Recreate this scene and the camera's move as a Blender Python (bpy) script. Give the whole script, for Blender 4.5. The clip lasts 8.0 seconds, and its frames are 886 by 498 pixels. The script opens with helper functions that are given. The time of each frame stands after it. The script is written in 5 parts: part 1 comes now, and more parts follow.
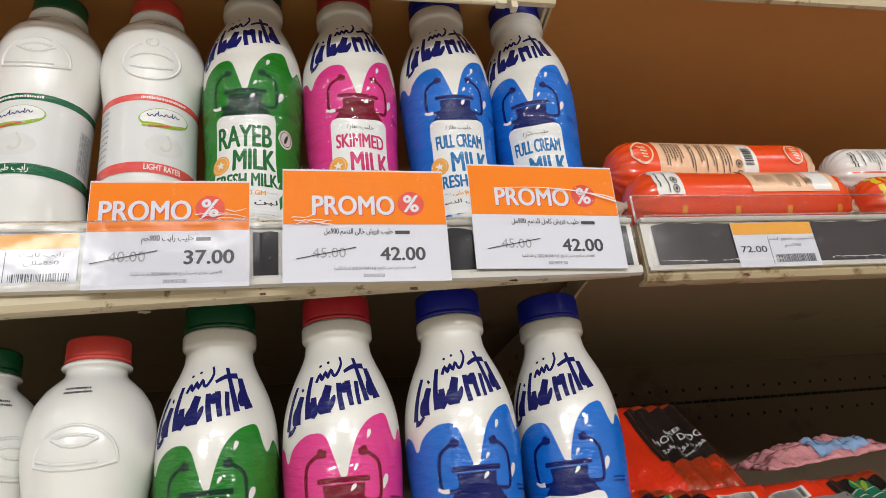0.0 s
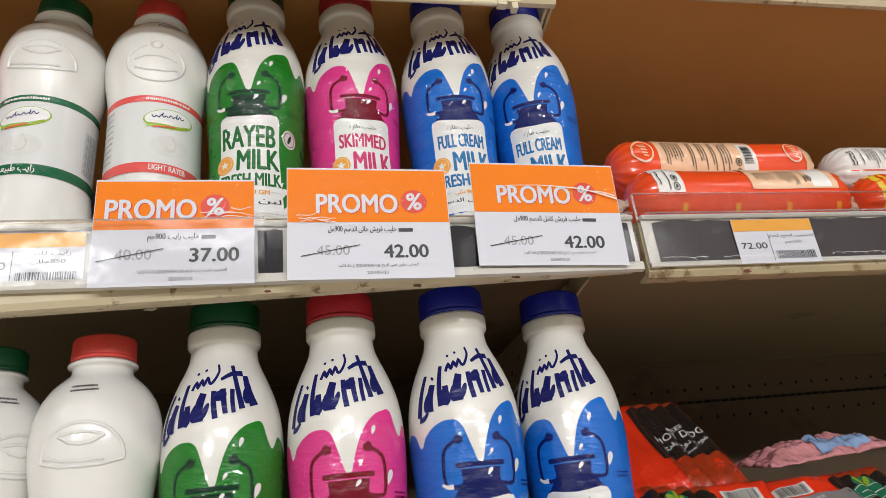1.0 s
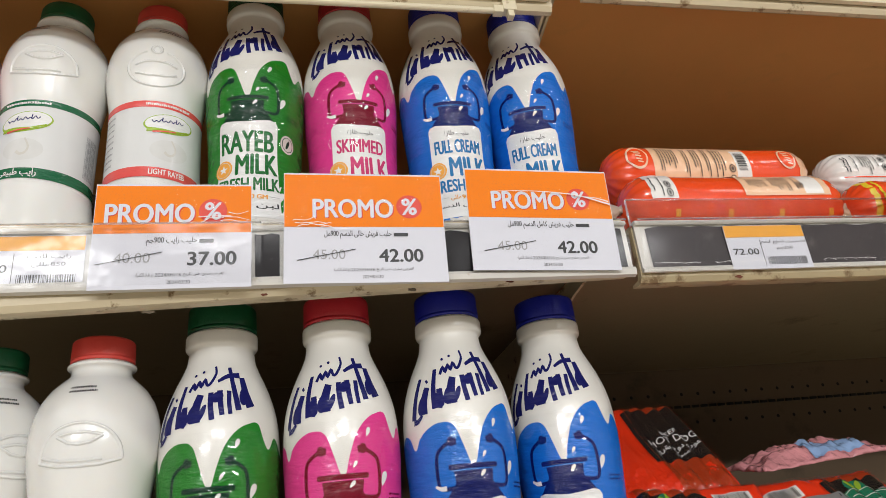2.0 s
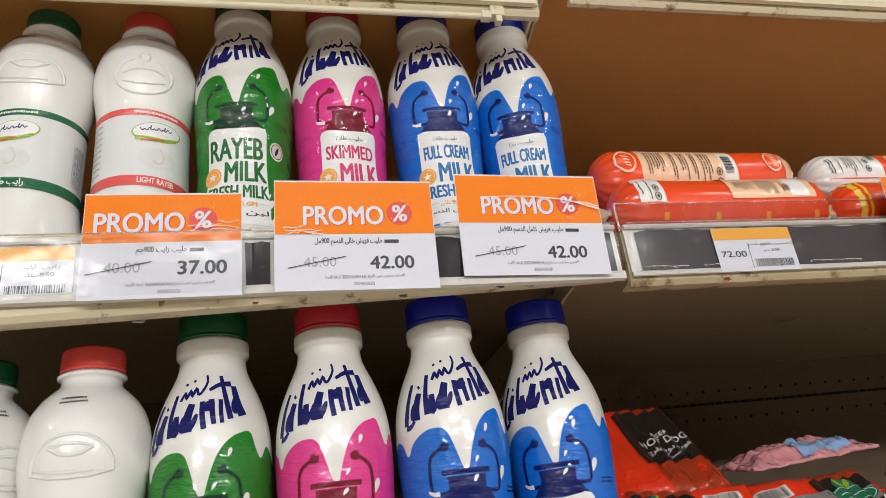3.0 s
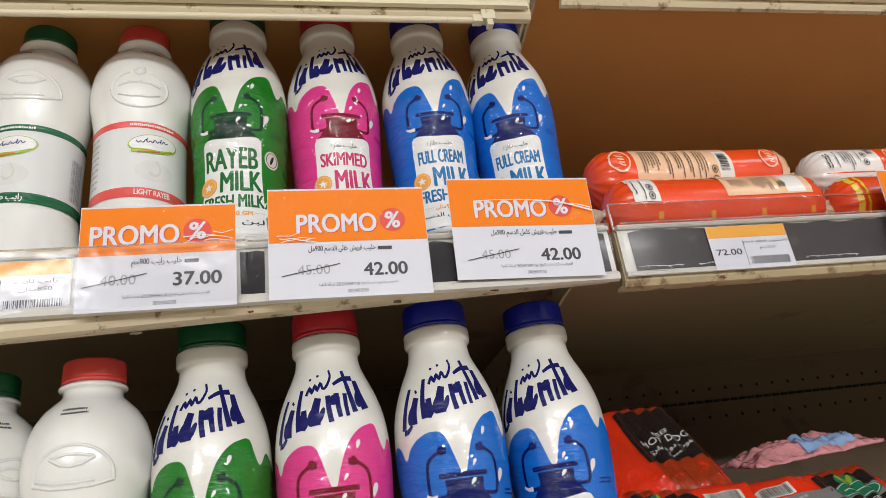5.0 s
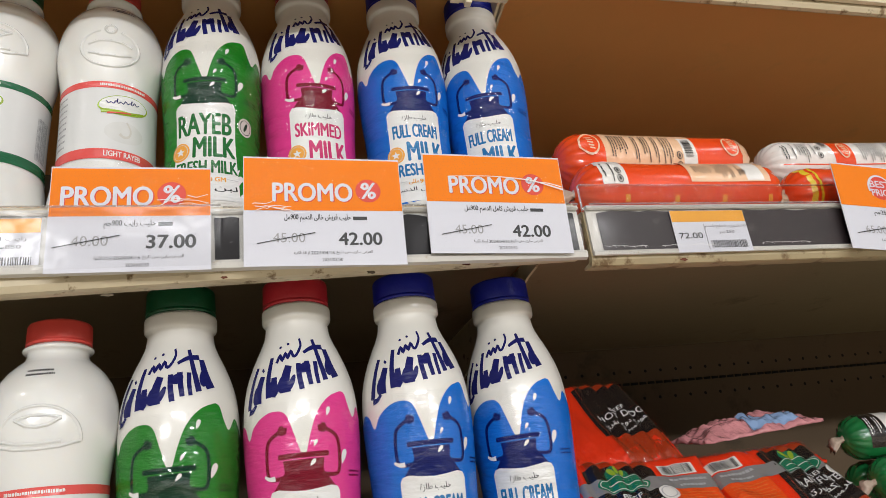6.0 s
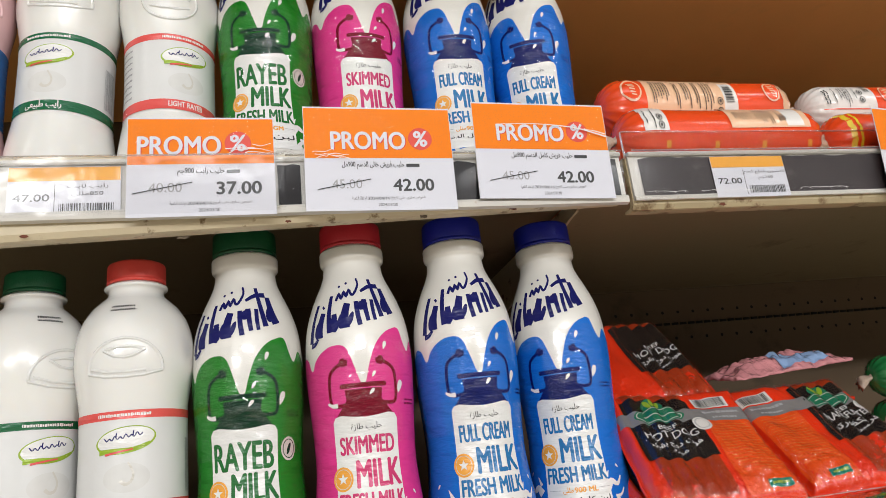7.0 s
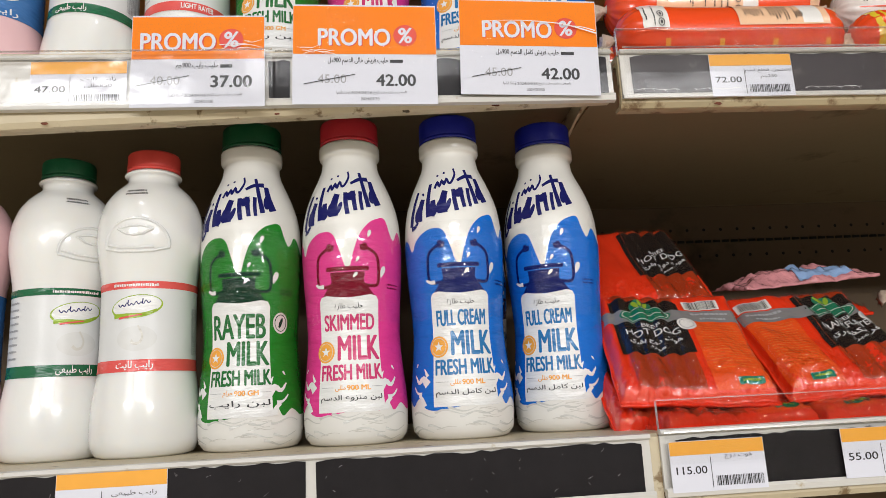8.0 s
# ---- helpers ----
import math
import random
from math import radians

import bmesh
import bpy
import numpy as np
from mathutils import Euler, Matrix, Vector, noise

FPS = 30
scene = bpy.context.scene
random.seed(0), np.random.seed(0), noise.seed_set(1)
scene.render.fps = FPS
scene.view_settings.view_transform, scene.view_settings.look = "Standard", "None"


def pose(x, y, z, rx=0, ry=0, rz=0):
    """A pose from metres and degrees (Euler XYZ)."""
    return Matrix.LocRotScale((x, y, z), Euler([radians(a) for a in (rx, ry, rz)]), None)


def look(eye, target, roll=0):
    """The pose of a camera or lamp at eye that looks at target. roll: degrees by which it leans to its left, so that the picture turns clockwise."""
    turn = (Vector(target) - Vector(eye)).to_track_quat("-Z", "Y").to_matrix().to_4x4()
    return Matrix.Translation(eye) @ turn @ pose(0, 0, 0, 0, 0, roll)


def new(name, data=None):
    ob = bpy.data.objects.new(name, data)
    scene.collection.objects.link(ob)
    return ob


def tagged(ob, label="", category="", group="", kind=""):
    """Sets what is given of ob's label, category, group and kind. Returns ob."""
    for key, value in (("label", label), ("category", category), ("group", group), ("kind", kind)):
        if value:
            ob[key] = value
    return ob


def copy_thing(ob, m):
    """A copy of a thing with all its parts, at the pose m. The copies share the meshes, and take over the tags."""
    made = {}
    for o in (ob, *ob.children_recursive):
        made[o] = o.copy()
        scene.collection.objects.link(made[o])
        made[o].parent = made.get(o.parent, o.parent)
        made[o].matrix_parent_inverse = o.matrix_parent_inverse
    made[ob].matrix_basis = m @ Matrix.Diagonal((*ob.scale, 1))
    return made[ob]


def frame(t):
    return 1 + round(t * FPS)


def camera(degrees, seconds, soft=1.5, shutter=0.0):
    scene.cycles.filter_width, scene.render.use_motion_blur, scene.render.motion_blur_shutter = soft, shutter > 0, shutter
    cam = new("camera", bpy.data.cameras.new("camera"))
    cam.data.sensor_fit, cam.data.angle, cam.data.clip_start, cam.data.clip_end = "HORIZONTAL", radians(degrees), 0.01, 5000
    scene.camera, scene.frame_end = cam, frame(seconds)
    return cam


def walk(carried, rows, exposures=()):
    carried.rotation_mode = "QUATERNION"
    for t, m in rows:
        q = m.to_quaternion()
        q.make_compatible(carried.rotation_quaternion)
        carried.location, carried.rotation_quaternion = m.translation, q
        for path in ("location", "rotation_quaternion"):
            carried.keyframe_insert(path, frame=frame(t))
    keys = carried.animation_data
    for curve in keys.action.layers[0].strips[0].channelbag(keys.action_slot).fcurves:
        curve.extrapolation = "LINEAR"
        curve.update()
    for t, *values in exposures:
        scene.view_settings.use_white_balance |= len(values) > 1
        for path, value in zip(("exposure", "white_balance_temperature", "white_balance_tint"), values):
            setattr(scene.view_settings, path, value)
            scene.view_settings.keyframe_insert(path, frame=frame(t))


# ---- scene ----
cam = camera(64.03, 8.0, soft=0.6)
# seconds, eye, yaw, pitch, lean
PATH = [
    (0, -0.06821, -0.03788, 1.25317, -13.115, 22.404, -6.366),
    (0.5, -0.07258, -0.04044, 1.24676, -13.008, 23.078, -6.429),
    (1, -0.07081, -0.03880, 1.24699, -13.155, 22.876, -6.669),
    (1.5, -0.07023, -0.03873, 1.24512, -13.395, 22.976, -6.373),
    (1.7, -0.06690, -0.04486, 1.24508, -12.905, 23.024, -6.340),
    (2.8, -0.06986, -0.04662, 1.24713, -13.976, 23.303, -6.923),
    (3, -0.06884, -0.04785, 1.24765, -13.996, 23.104, -7.316),
    (3.2, -0.06254, -0.04918, 1.24685, -12.505, 23.124, -7.338),
    (3.5, -0.06831, -0.04783, 1.24764, -11.816, 23.965, -7.429),
    (3.7, -0.06318, -0.04930, 1.24912, -11.175, 23.230, -7.345),
    (4, -0.06195, -0.04833, 1.24665, -11.343, 23.337, -7.487),
    (4.2, -0.06196, -0.04940, 1.24857, -11.520, 23.402, -7.951),
    (4.5, -0.05979, -0.05191, 1.24636, -11.258, 24.412, -8.196),
    (4.7, -0.05773, -0.05363, 1.24847, -11.881, 23.666, -8.130),
    (5.8, -0.06566, -0.05363, 1.24418, -15.876, 22.593, -7.936),
    (6, -0.07216, -0.05587, 1.24265, -16.728, 21.144, -7.643),
    (6.2, -0.09032, -0.05838, 1.24226, -17.303, 18.950, -8.518),
    (6.5, -0.11086, -0.06121, 1.22475, -18.461, 16.369, -8.476),
    (6.8, -0.11631, -0.06492, 1.23230, -16.694, 17.067, -8.281),
    (7, -0.09308, -0.07714, 1.23669, -13.793, 16.807, -6.643),
    (7.2, -0.07009, -0.08370, 1.23579, -13.618, 16.227, -6.748),
    (7.5, -0.04361, -0.09022, 1.21908, -11.524, 15.125, -4.869),
    (7.8, -0.02307, -0.09706, 1.21025, -7.667, 14.372, -3.165),
    (8, -0.01684, -0.10511, 1.19897, -5.201, 11.790, -3.089),
]


def aim(x, y, z, yaw, pitch, lean):
    a, b = radians(yaw), radians(pitch)
    way = Vector((-math.sin(a) * math.cos(b), math.cos(a) * math.cos(b), math.sin(b)))
    eye = Vector((x, y, z))
    return look(eye, eye + way, lean)


walk(cam, [(t, aim(*row)) for t, *row in PATH], [(0, -0.07), (5.8, -0.07), (6.5, -0.02), (8, 0.0)])

# ---- world and lamps ----
world = bpy.data.worlds.new("world")
world.use_nodes = True
world.node_tree.nodes["Background"].inputs[0].default_value = (0.9, 0.95, 1.0, 1)
world.node_tree.nodes["Background"].inputs[1].default_value = 0.02
scene.world = world
scene.view_settings.exposure = 0.0


def tube_lamp(x, y, z, length, watts, colour, tilt=0, width=0.10):
    light = bpy.data.lights.new("unseen_tube", "AREA")
    light.shape, light.size, light.size_y = "RECTANGLE", length, width
    light.energy, light.color = watts, colour
    ob = new("unseen_tube", light)
    ob.matrix_world = pose(x, y, z, tilt)
    return ob


TUBE = (0.985, 0.98, 0.985)
for lx in (-2.6, 0.0, 2.6):
    tube_lamp(lx, -1.2, 3.23, 1.6, 8 if lx < 2 else 13, TUBE)
    tube_lamp(lx, -3.0, 3.23, 1.6, 8, TUBE)
# added rows further down the shop, unseen and tilted to brighten the bottle tops
for lx, ly, watts, tilt in ((-2.9, -6.4, 158, 60), (2.9, -6.4, 140, 60), (0.0, -4.6, 66, 52)):
    tube_lamp(lx, ly, 2.80, 2.0, watts, TUBE, tilt, 0.25)


# ---- materials ----
def mat(name, col, rough=0.5, metal=0.0, var=0.08, scale=30.0, bump=0.0, bscale=200.0, coat=0.0, wear=None, sss=0.0, squash=1.0):
    m = bpy.data.materials.new(name)
    m.use_nodes = True
    nt = m.node_tree
    b = nt.nodes["Principled BSDF"]
    b.inputs["Roughness"].default_value = rough
    b.inputs["Metallic"].default_value = metal
    b.inputs["Coat Weight"].default_value = coat
    b.inputs["Coat Roughness"].default_value = 0.08
    if sss:
        b.inputs["Subsurface Weight"].default_value = sss
        b.inputs["Subsurface Radius"].default_value = (0.012, 0.010, 0.008)
        b.inputs["Subsurface Scale"].default_value = 1.0
    tc = nt.nodes.new("ShaderNodeTexCoord")
    n1 = nt.nodes.new("ShaderNodeTexNoise")
    n1.inputs["Scale"].default_value, n1.inputs["Detail"].default_value = scale, 6
    nt.links.new(tc.outputs["Object"], n1.inputs["Vector"])
    mix = nt.nodes.new("ShaderNodeMix")
    mix.data_type = "RGBA"
    nt.links.new(n1.outputs["Fac"], mix.inputs["Factor"])
    mix.inputs["A"].default_value = (*[c * (1 - var) for c in col], 1)
    mix.inputs["B"].default_value = (*[min(1, c * (1 + var)) for c in col], 1)
    out = mix.outputs["Result"]
    if wear:
        wcol, wscale, lo, hi = wear
        n2 = nt.nodes.new("ShaderNodeTexNoise")
        n2.inputs["Scale"].default_value, n2.inputs["Detail"].default_value = wscale, 8
        n2.inputs["Roughness"].default_value = 0.65
        nt.links.new(tc.outputs["Object"], n2.inputs["Vector"])
        ramp = nt.nodes.new("ShaderNodeMapRange")
        ramp.inputs["From Min"].default_value, ramp.inputs["From Max"].default_value = lo, hi
        nt.links.new(n2.outputs["Fac"], ramp.inputs["Value"])
        mix2 = nt.nodes.new("ShaderNodeMix")
        mix2.data_type = "RGBA"
        nt.links.new(ramp.outputs["Result"], mix2.inputs["Factor"])
        nt.links.new(out, mix2.inputs["A"])
        mix2.inputs["B"].default_value = (*wcol, 1)
        out = mix2.outputs["Result"]
    nt.links.new(out, b.inputs["Base Color"])
    if bump:
        n3 = nt.nodes.new("ShaderNodeTexNoise")
        n3.inputs["Scale"].default_value, n3.inputs["Detail"].default_value = bscale, 4
        mp = nt.nodes.new("ShaderNodeMapping")
        mp.inputs["Scale"].default_value = (1, 1, squash)
        nt.links.new(tc.outputs["Object"], mp.inputs["Vector"])
        nt.links.new(mp.outputs["Vector"], n3.inputs["Vector"])
        bp = nt.nodes.new("ShaderNodeBump")
        bp.inputs["Strength"].default_value, bp.inputs["Distance"].default_value = 1.0, bump
        nt.links.new(n3.outputs["Fac"], bp.inputs["Height"])
        nt.links.new(bp.outputs["Normal"], b.inputs["Normal"])
        if coat:
            nt.links.new(bp.outputs["Normal"], b.inputs["Coat Normal"])
    return m


def clear_mat(name, rough=0.05, tint=(1, 1, 1), bump=0.0, gloss=0.12, rim=0.5):
    m = bpy.data.materials.new(name)
    m.use_nodes = True
    nt = m.node_tree
    nt.nodes.remove(nt.nodes["Principled BSDF"])
    out = nt.nodes["Material Output"]
    tr = nt.nodes.new("ShaderNodeBsdfTransparent")
    tr.inputs[0].default_value = (*tint, 1)
    gl = nt.nodes.new("ShaderNodeBsdfGlossy")
    gl.inputs["Roughness"].default_value = rough
    mx = nt.nodes.new("ShaderNodeMixShader")
    fr = nt.nodes.new("ShaderNodeLayerWeight")
    fr.inputs["Blend"].default_value = 0.35
    pw = nt.nodes.new("ShaderNodeMath")
    pw.operation = "POWER"
    pw.inputs[1].default_value = 3.0
    nt.links.new(fr.outputs["Facing"], pw.inputs[0])
    mul = nt.nodes.new("ShaderNodeMath")
    mul.operation = "MULTIPLY_ADD"
    mul.inputs[1].default_value, mul.inputs[2].default_value = rim, gloss
    mul.use_clamp = True
    nt.links.new(pw.outputs[0], mul.inputs[0])
    nt.links.new(mul.outputs[0], mx.inputs[0])
    nt.links.new(tr.outputs[0], mx.inputs[1])
    nt.links.new(gl.outputs[0], mx.inputs[2])
    nt.links.new(mx.outputs[0], out.inputs[0])
    if bump:
        tc = nt.nodes.new("ShaderNodeTexCoord")
        n = nt.nodes.new("ShaderNodeTexNoise")
        n.inputs["Scale"].default_value = 45
        bp = nt.nodes.new("ShaderNodeBump")
        bp.inputs["Distance"].default_value = bump
        nt.links.new(tc.outputs["Object"], n.inputs["Vector"])
        nt.links.new(n.outputs["Fac"], bp.inputs["Height"])
        nt.links.new(bp.outputs["Normal"], gl.inputs["Normal"])
        nt.links.new(bp.outputs["Normal"], fr.inputs["Normal"])
    return m


SLEEVE = dict(rough=0.24, coat=0.04, bump=0.0026, bscale=48, squash=2.6, var=0.07, scale=18)
INK = dict(rough=0.24, coat=0.04, bump=0.0022, bscale=48, squash=2.6, var=0.05, scale=60)
M_MILK = mat("milk_plastic", (0.77, 0.765, 0.735), 0.24, coat=0.6, var=0.03, scale=12, bump=0.0004, bscale=35, sss=0.25)
M_NECK = mat("neck_plastic", (0.73, 0.715, 0.67), 0.30, coat=0.25, var=0.03, scale=20, bump=0.0003, bscale=40)
M_PINKMILK = mat("pink_milk_plastic", (0.78, 0.50, 0.52), 0.26, coat=0.3, var=0.03, scale=14, bump=0.0004, bscale=35)
M_WHITEINK = mat("white_ink", (0.75, 0.75, 0.735), **INK)
M_CREAMINK = mat("cream_ink", (0.62, 0.60, 0.55), **INK)
M_LABEL = mat("label_paper", (0.67, 0.675, 0.67), 0.32, coat=0.25, var=0.04, scale=40, bump=0.0004, bscale=60)
M_GREEN = mat("green_sleeve", (0.012, 0.180, 0.014), **SLEEVE)
M_GREEND = mat("dark_green_ink", (0.003, 0.032, 0.014), **INK)
M_PINK = mat("pink_sleeve", (0.70, 0.040, 0.25), **SLEEVE)
M_PINKD = mat("crimson_ink", (0.17, 0.004, 0.018), **INK)
M_BLUE = mat("blue_sleeve", (0.007, 0.135, 0.56), **SLEEVE)
M_BLUED = mat("navy_ink", (0.004, 0.010, 0.105), **INK)
M_LOGO = mat("indigo_ink", (0.012, 0.014, 0.11), **INK)
M_TEXTG = mat("green_text_ink", (0.010, 0.130, 0.025), **INK)
M_TEXTP = mat("rose_text_ink", (0.55, 0.03, 0.14), **INK)
M_TEXTB = mat("blue_text_ink", (0.012, 0.15, 0.38), **INK)
M_GOLD = mat("gold_ink", (0.78, 0.33, 0.03), **INK)
M_COIN = mat("coin_ink", (0.80, 0.36, 0.05), **INK)
M_CORAL = mat("coral_ink", (0.70, 0.09, 0.08), **INK)
M_BAND = mat("green_band_ink", (0.008, 0.115, 0.045), **INK)
M_LEAF = mat("lime_ink", (0.28, 0.42, 0.03), **INK)
M_BLACK = mat("black_ink", (0.012, 0.012, 0.014), 0.4)
M_GREYINK = mat("grey_ink", (0.33, 0.33, 0.34), 0.5)
M_CAPG = mat("green_cap", (0.008, 0.110, 0.045), 0.35, var=0.1, bump=0.0002, bscale=300)
M_CAPGD = mat("deep_green_cap", (0.003, 0.065, 0.022), 0.30, var=0.1, bump=0.0002, bscale=300)
M_CAPR = mat("coral_cap", (0.70, 0.070, 0.055), 0.35, var=0.08, bump=0.0002, bscale=300)
M_CAPP = mat("crimson_cap", (0.44, 0.020, 0.030), 0.32, var=0.1, bump=0.0002, bscale=300)
M_CAPB = mat("royal_blue_cap", (0.006, 0.012, 0.26), 0.38, var=0.1, bump=0.0002, bscale=300)
M_SHELF = mat("cream_enamel", (0.56, 0.48, 0.33), 0.45, var=0.07, scale=25, bump=0.0003, bscale=120, wear=((0.20, 0.13, 0.06), 60.0, 0.585, 0.66))
M_STAINED = mat("stained_enamel", (0.42, 0.345, 0.21), 0.5, var=0.16, scale=30, bump=0.0004, bscale=120, wear=((0.16, 0.10, 0.045), 45.0, 0.54, 0.64))
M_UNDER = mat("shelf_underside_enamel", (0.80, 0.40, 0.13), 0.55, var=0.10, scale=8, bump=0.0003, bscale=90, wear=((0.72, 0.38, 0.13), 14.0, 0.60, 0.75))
# same underside enamel with shade put into its colour, for the middle shelves
M_UNDERSHADE = mat("shaded_underside_enamel", (0.24, 0.19, 0.115), 0.55, var=0.10, scale=8, bump=0.0003, bscale=90, wear=((0.11, 0.075, 0.04), 14.0, 0.60, 0.75))
M_BACK = mat("back_panel_enamel", (0.115, 0.078, 0.046), 0.55, var=0.12, scale=7, bump=0.0002, bscale=80, wear=((0.06, 0.042, 0.024), 11.0, 0.58, 0.72))
M_HOLE = mat("slot_shadow", (0.01, 0.008, 0.006), 0.9)
M_RAIL = mat("white_rail_plastic", (0.58, 0.56, 0.52), 0.35, var=0.05, scale=30, bump=0.0002, bscale=150, wear=((0.42, 0.34, 0.22), 55.0, 0.64, 0.72))
M_STRIP = mat("black_strip", (0.013, 0.011, 0.012), 0.38, var=0.3, scale=60, bump=0.0003, bscale=60, wear=((0.16, 0.15, 0.15), 90.0, 0.70, 0.78))
M_GREYSTRIP = mat("scuffed_grey_strip", (0.030, 0.021, 0.022), 0.42, var=0.45, scale=45, bump=0.0003, bscale=60, wear=((0.10, 0.085, 0.08), 70.0, 0.60, 0.85))
M_PAPER = mat("tag_paper", (0.65, 0.655, 0.725), 0.5, var=0.02, scale=40)
M_ORANGE = mat("tag_orange", (0.87, 0.215, 0.006), 0.55, var=0.04, scale=40)
M_AMBER = mat("tag_amber", (0.80, 0.36, 0.03), 0.45, var=0.06, scale=60)
M_REDDISC = mat("tag_red", (0.70, 0.05, 0.025), 0.45)
M_CLEAR = clear_mat("clear_sleeve", 0.13, (0.97, 0.97, 0.97), bump=0.00015, gloss=0.008, rim=0.15)
M_COVER = clear_mat("clear_cover", 0.12, (0.97, 0.97, 0.97), bump=0.0002, gloss=0.004, rim=0.07)
M_GLARE = clear_mat("glossy_cover", 0.14, (0.98, 0.98, 0.98), bump=0.0006, gloss=0.010, rim=0.10)
M_PACKFILM = clear_mat("crinkled_pack_film", 0.05, (1.0, 1.0, 1.0), gloss=0.075, rim=0.06)
M_FILM = clear_mat("shrink_film", 0.03, (1.0, 1.0, 1.0), gloss=0.045, rim=0.04)
M_WAVE = mat("milk_wave_ink", (0.60, 0.595, 0.56), **INK)
M_EDGE = clear_mat("acrylic_edge", 0.25, (0.90, 0.86, 0.80), gloss=0.35)
M_CREAMRAIL = mat("yellowed_rail_plastic", (0.62, 0.55, 0.39), 0.40, var=0.06, scale=30, bump=0.0002, bscale=150, wear=((0.30, 0.22, 0.11), 55.0, 0.62, 0.70))
for film, shine in ((M_STRIP, 0.14), (M_ORANGE, 0.2), (M_BACK, 0.18), (M_UNDERSHADE, 0.25), (M_GREEN, 0.24), (M_PINK, 0.24), (M_BLUE, 0.24), (M_GREEND, 0.15), (M_PINKD, 0.15), (M_BLUED, 0.15), (M_LOGO, 0.15)):
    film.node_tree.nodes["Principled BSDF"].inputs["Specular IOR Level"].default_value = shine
M_ACRYLIC = clear_mat("clear_acrylic", 0.16, (0.95, 0.88, 0.80), bump=0.0003, gloss=0.014)
M_SCUFFGLINT = mat("scuff_and_glint", (0.75, 0.74, 0.72), 0.3)
M_RUST = mat("rust", (0.13, 0.035, 0.015), 0.8, var=0.3, scale=200)
M_REDFILM = mat("red_film", (0.80, 0.066, 0.008), 0.24, coat=0.6, var=0.10, scale=25, bump=0.0003, bscale=40)
M_PACKRED = mat("pack_red_film", (0.80, 0.036, 0.008), 0.18, coat=0.35, var=0.14, scale=30, bump=0.0018, bscale=60)
M_PACKORANGE = mat("pack_orange_film", (0.82, 0.085, 0.012), 0.16, coat=0.35, var=0.14, scale=30, bump=0.0040, bscale=85)
M_MEAT = mat("sausage_meat", (0.38, 0.040, 0.010), 0.18, coat=0.35, var=0.25, scale=60, bump=0.0022, bscale=110)
M_FLAPPRINT = mat("flap_print_ink", (0.80, 0.17, 0.03), 0.2, coat=0.5, bump=0.002, bscale=85)
M_PACKBLACK = mat("pack_black_film", (0.014, 0.011, 0.011), 0.22, coat=0.4, bump=0.0016, bscale=80)
M_PACKGREY = mat("pack_grey_film", (0.30, 0.29, 0.29), 0.25, metal=0.3, coat=0.4, bump=0.0016, bscale=80)
M_PEACH = mat("peach_film", (0.80, 0.50, 0.31), 0.24, coat=0.4, var=0.06, bump=0.0010, bscale=60)
M_WHITEFILM = mat("white_film", (0.78, 0.75, 0.71), 0.22, coat=0.4, var=0.05, bump=0.0012, bscale=60)
M_GREENFILM = mat("green_film", (0.012, 0.165, 0.045), 0.18, coat=0.6, var=0.12, bump=0.0014, bscale=70)
M_YELLOW = mat("yellow_film", (0.75, 0.55, 0.03), 0.25, coat=0.3)
M_LOGOGREEN = mat("pack_green_ink", (0.010, 0.160, 0.085), 0.22, coat=0.4, bump=0.0012, bscale=80)
M_KNOT = mat("gathered_film", (0.55, 0.42, 0.33), 0.18, coat=0.6, var=0.3, scale=200, bump=0.002, bscale=220)
M_POUCH = mat("pink_pouch_film", (0.72, 0.30, 0.32), 0.10, coat=1.0, var=0.35, scale=60, bump=0.006, bscale=70)
M_POUCHB = mat("blue_pouch_film", (0.30, 0.45, 0.72), 0.14, coat=0.7, var=0.2, scale=40, bump=0.003, bscale=70)
M_WALL = mat("shop_paint", (0.52, 0.51, 0.49), 0.7, var=0.05, scale=3)
M_AISLE = mat("far_wall_paint", (0.25, 0.24, 0.23), 0.7, var=0.12, scale=3)
M_FLOOR = mat("shop_floor", (0.80, 0.72, 0.58), 0.35, var=0.08, scale=5)
M_CEIL = mat("shop_ceiling", (0.14, 0.14, 0.14), 0.8, var=0.04, scale=4)
M_SWIRL = mat("swirl_ink", (0.635, 0.635, 0.62), 0.32, coat=0.25, var=0.10, scale=90)
M_LABELBLUE = mat("blue_photo_ink", (0.04, 0.16, 0.42), **INK)


# ---- mesh helpers ----
def part(name, bm, material, parent=None, label="", smooth=True):
    me = bpy.data.meshes.new(name)
    bm.to_mesh(me)
    bm.free()
    me.materials.append(material)
    if smooth:
        me.shade_smooth()
    ob = new(name, me)
    ob.parent = parent
    if label:
        ob["label"] = label
    if name in ("barcode", "small_print", "scratches", "side_print", "band_print", "date_code", "badge_print", "ripple_print"):
        ob["kind"] = "stuff"
    return ob


def thing(name, m, label, category, group=""):
    ob = new(name)
    ob.empty_display_size = 0.02
    ob.matrix_world = m
    return tagged(ob, label, category, group)


def add_box(bm, x0, x1, y0, y1, z0, z1, bevel=0.0):
    r = bmesh.ops.create_cube(bm, size=1)
    for v in r["verts"]:
        v.co = Vector(((x0 + x1) / 2 + v.co.x * (x1 - x0), (y0 + y1) / 2 + v.co.y * (y1 - y0), (z0 + z1) / 2 + v.co.z * (z1 - z0)))
    if bevel:
        es = list({e for v in r["verts"] for e in v.link_edges})
        bmesh.ops.bevel(bm, geom=es, offset=bevel, segments=2, affect="EDGES", profile=0.6)


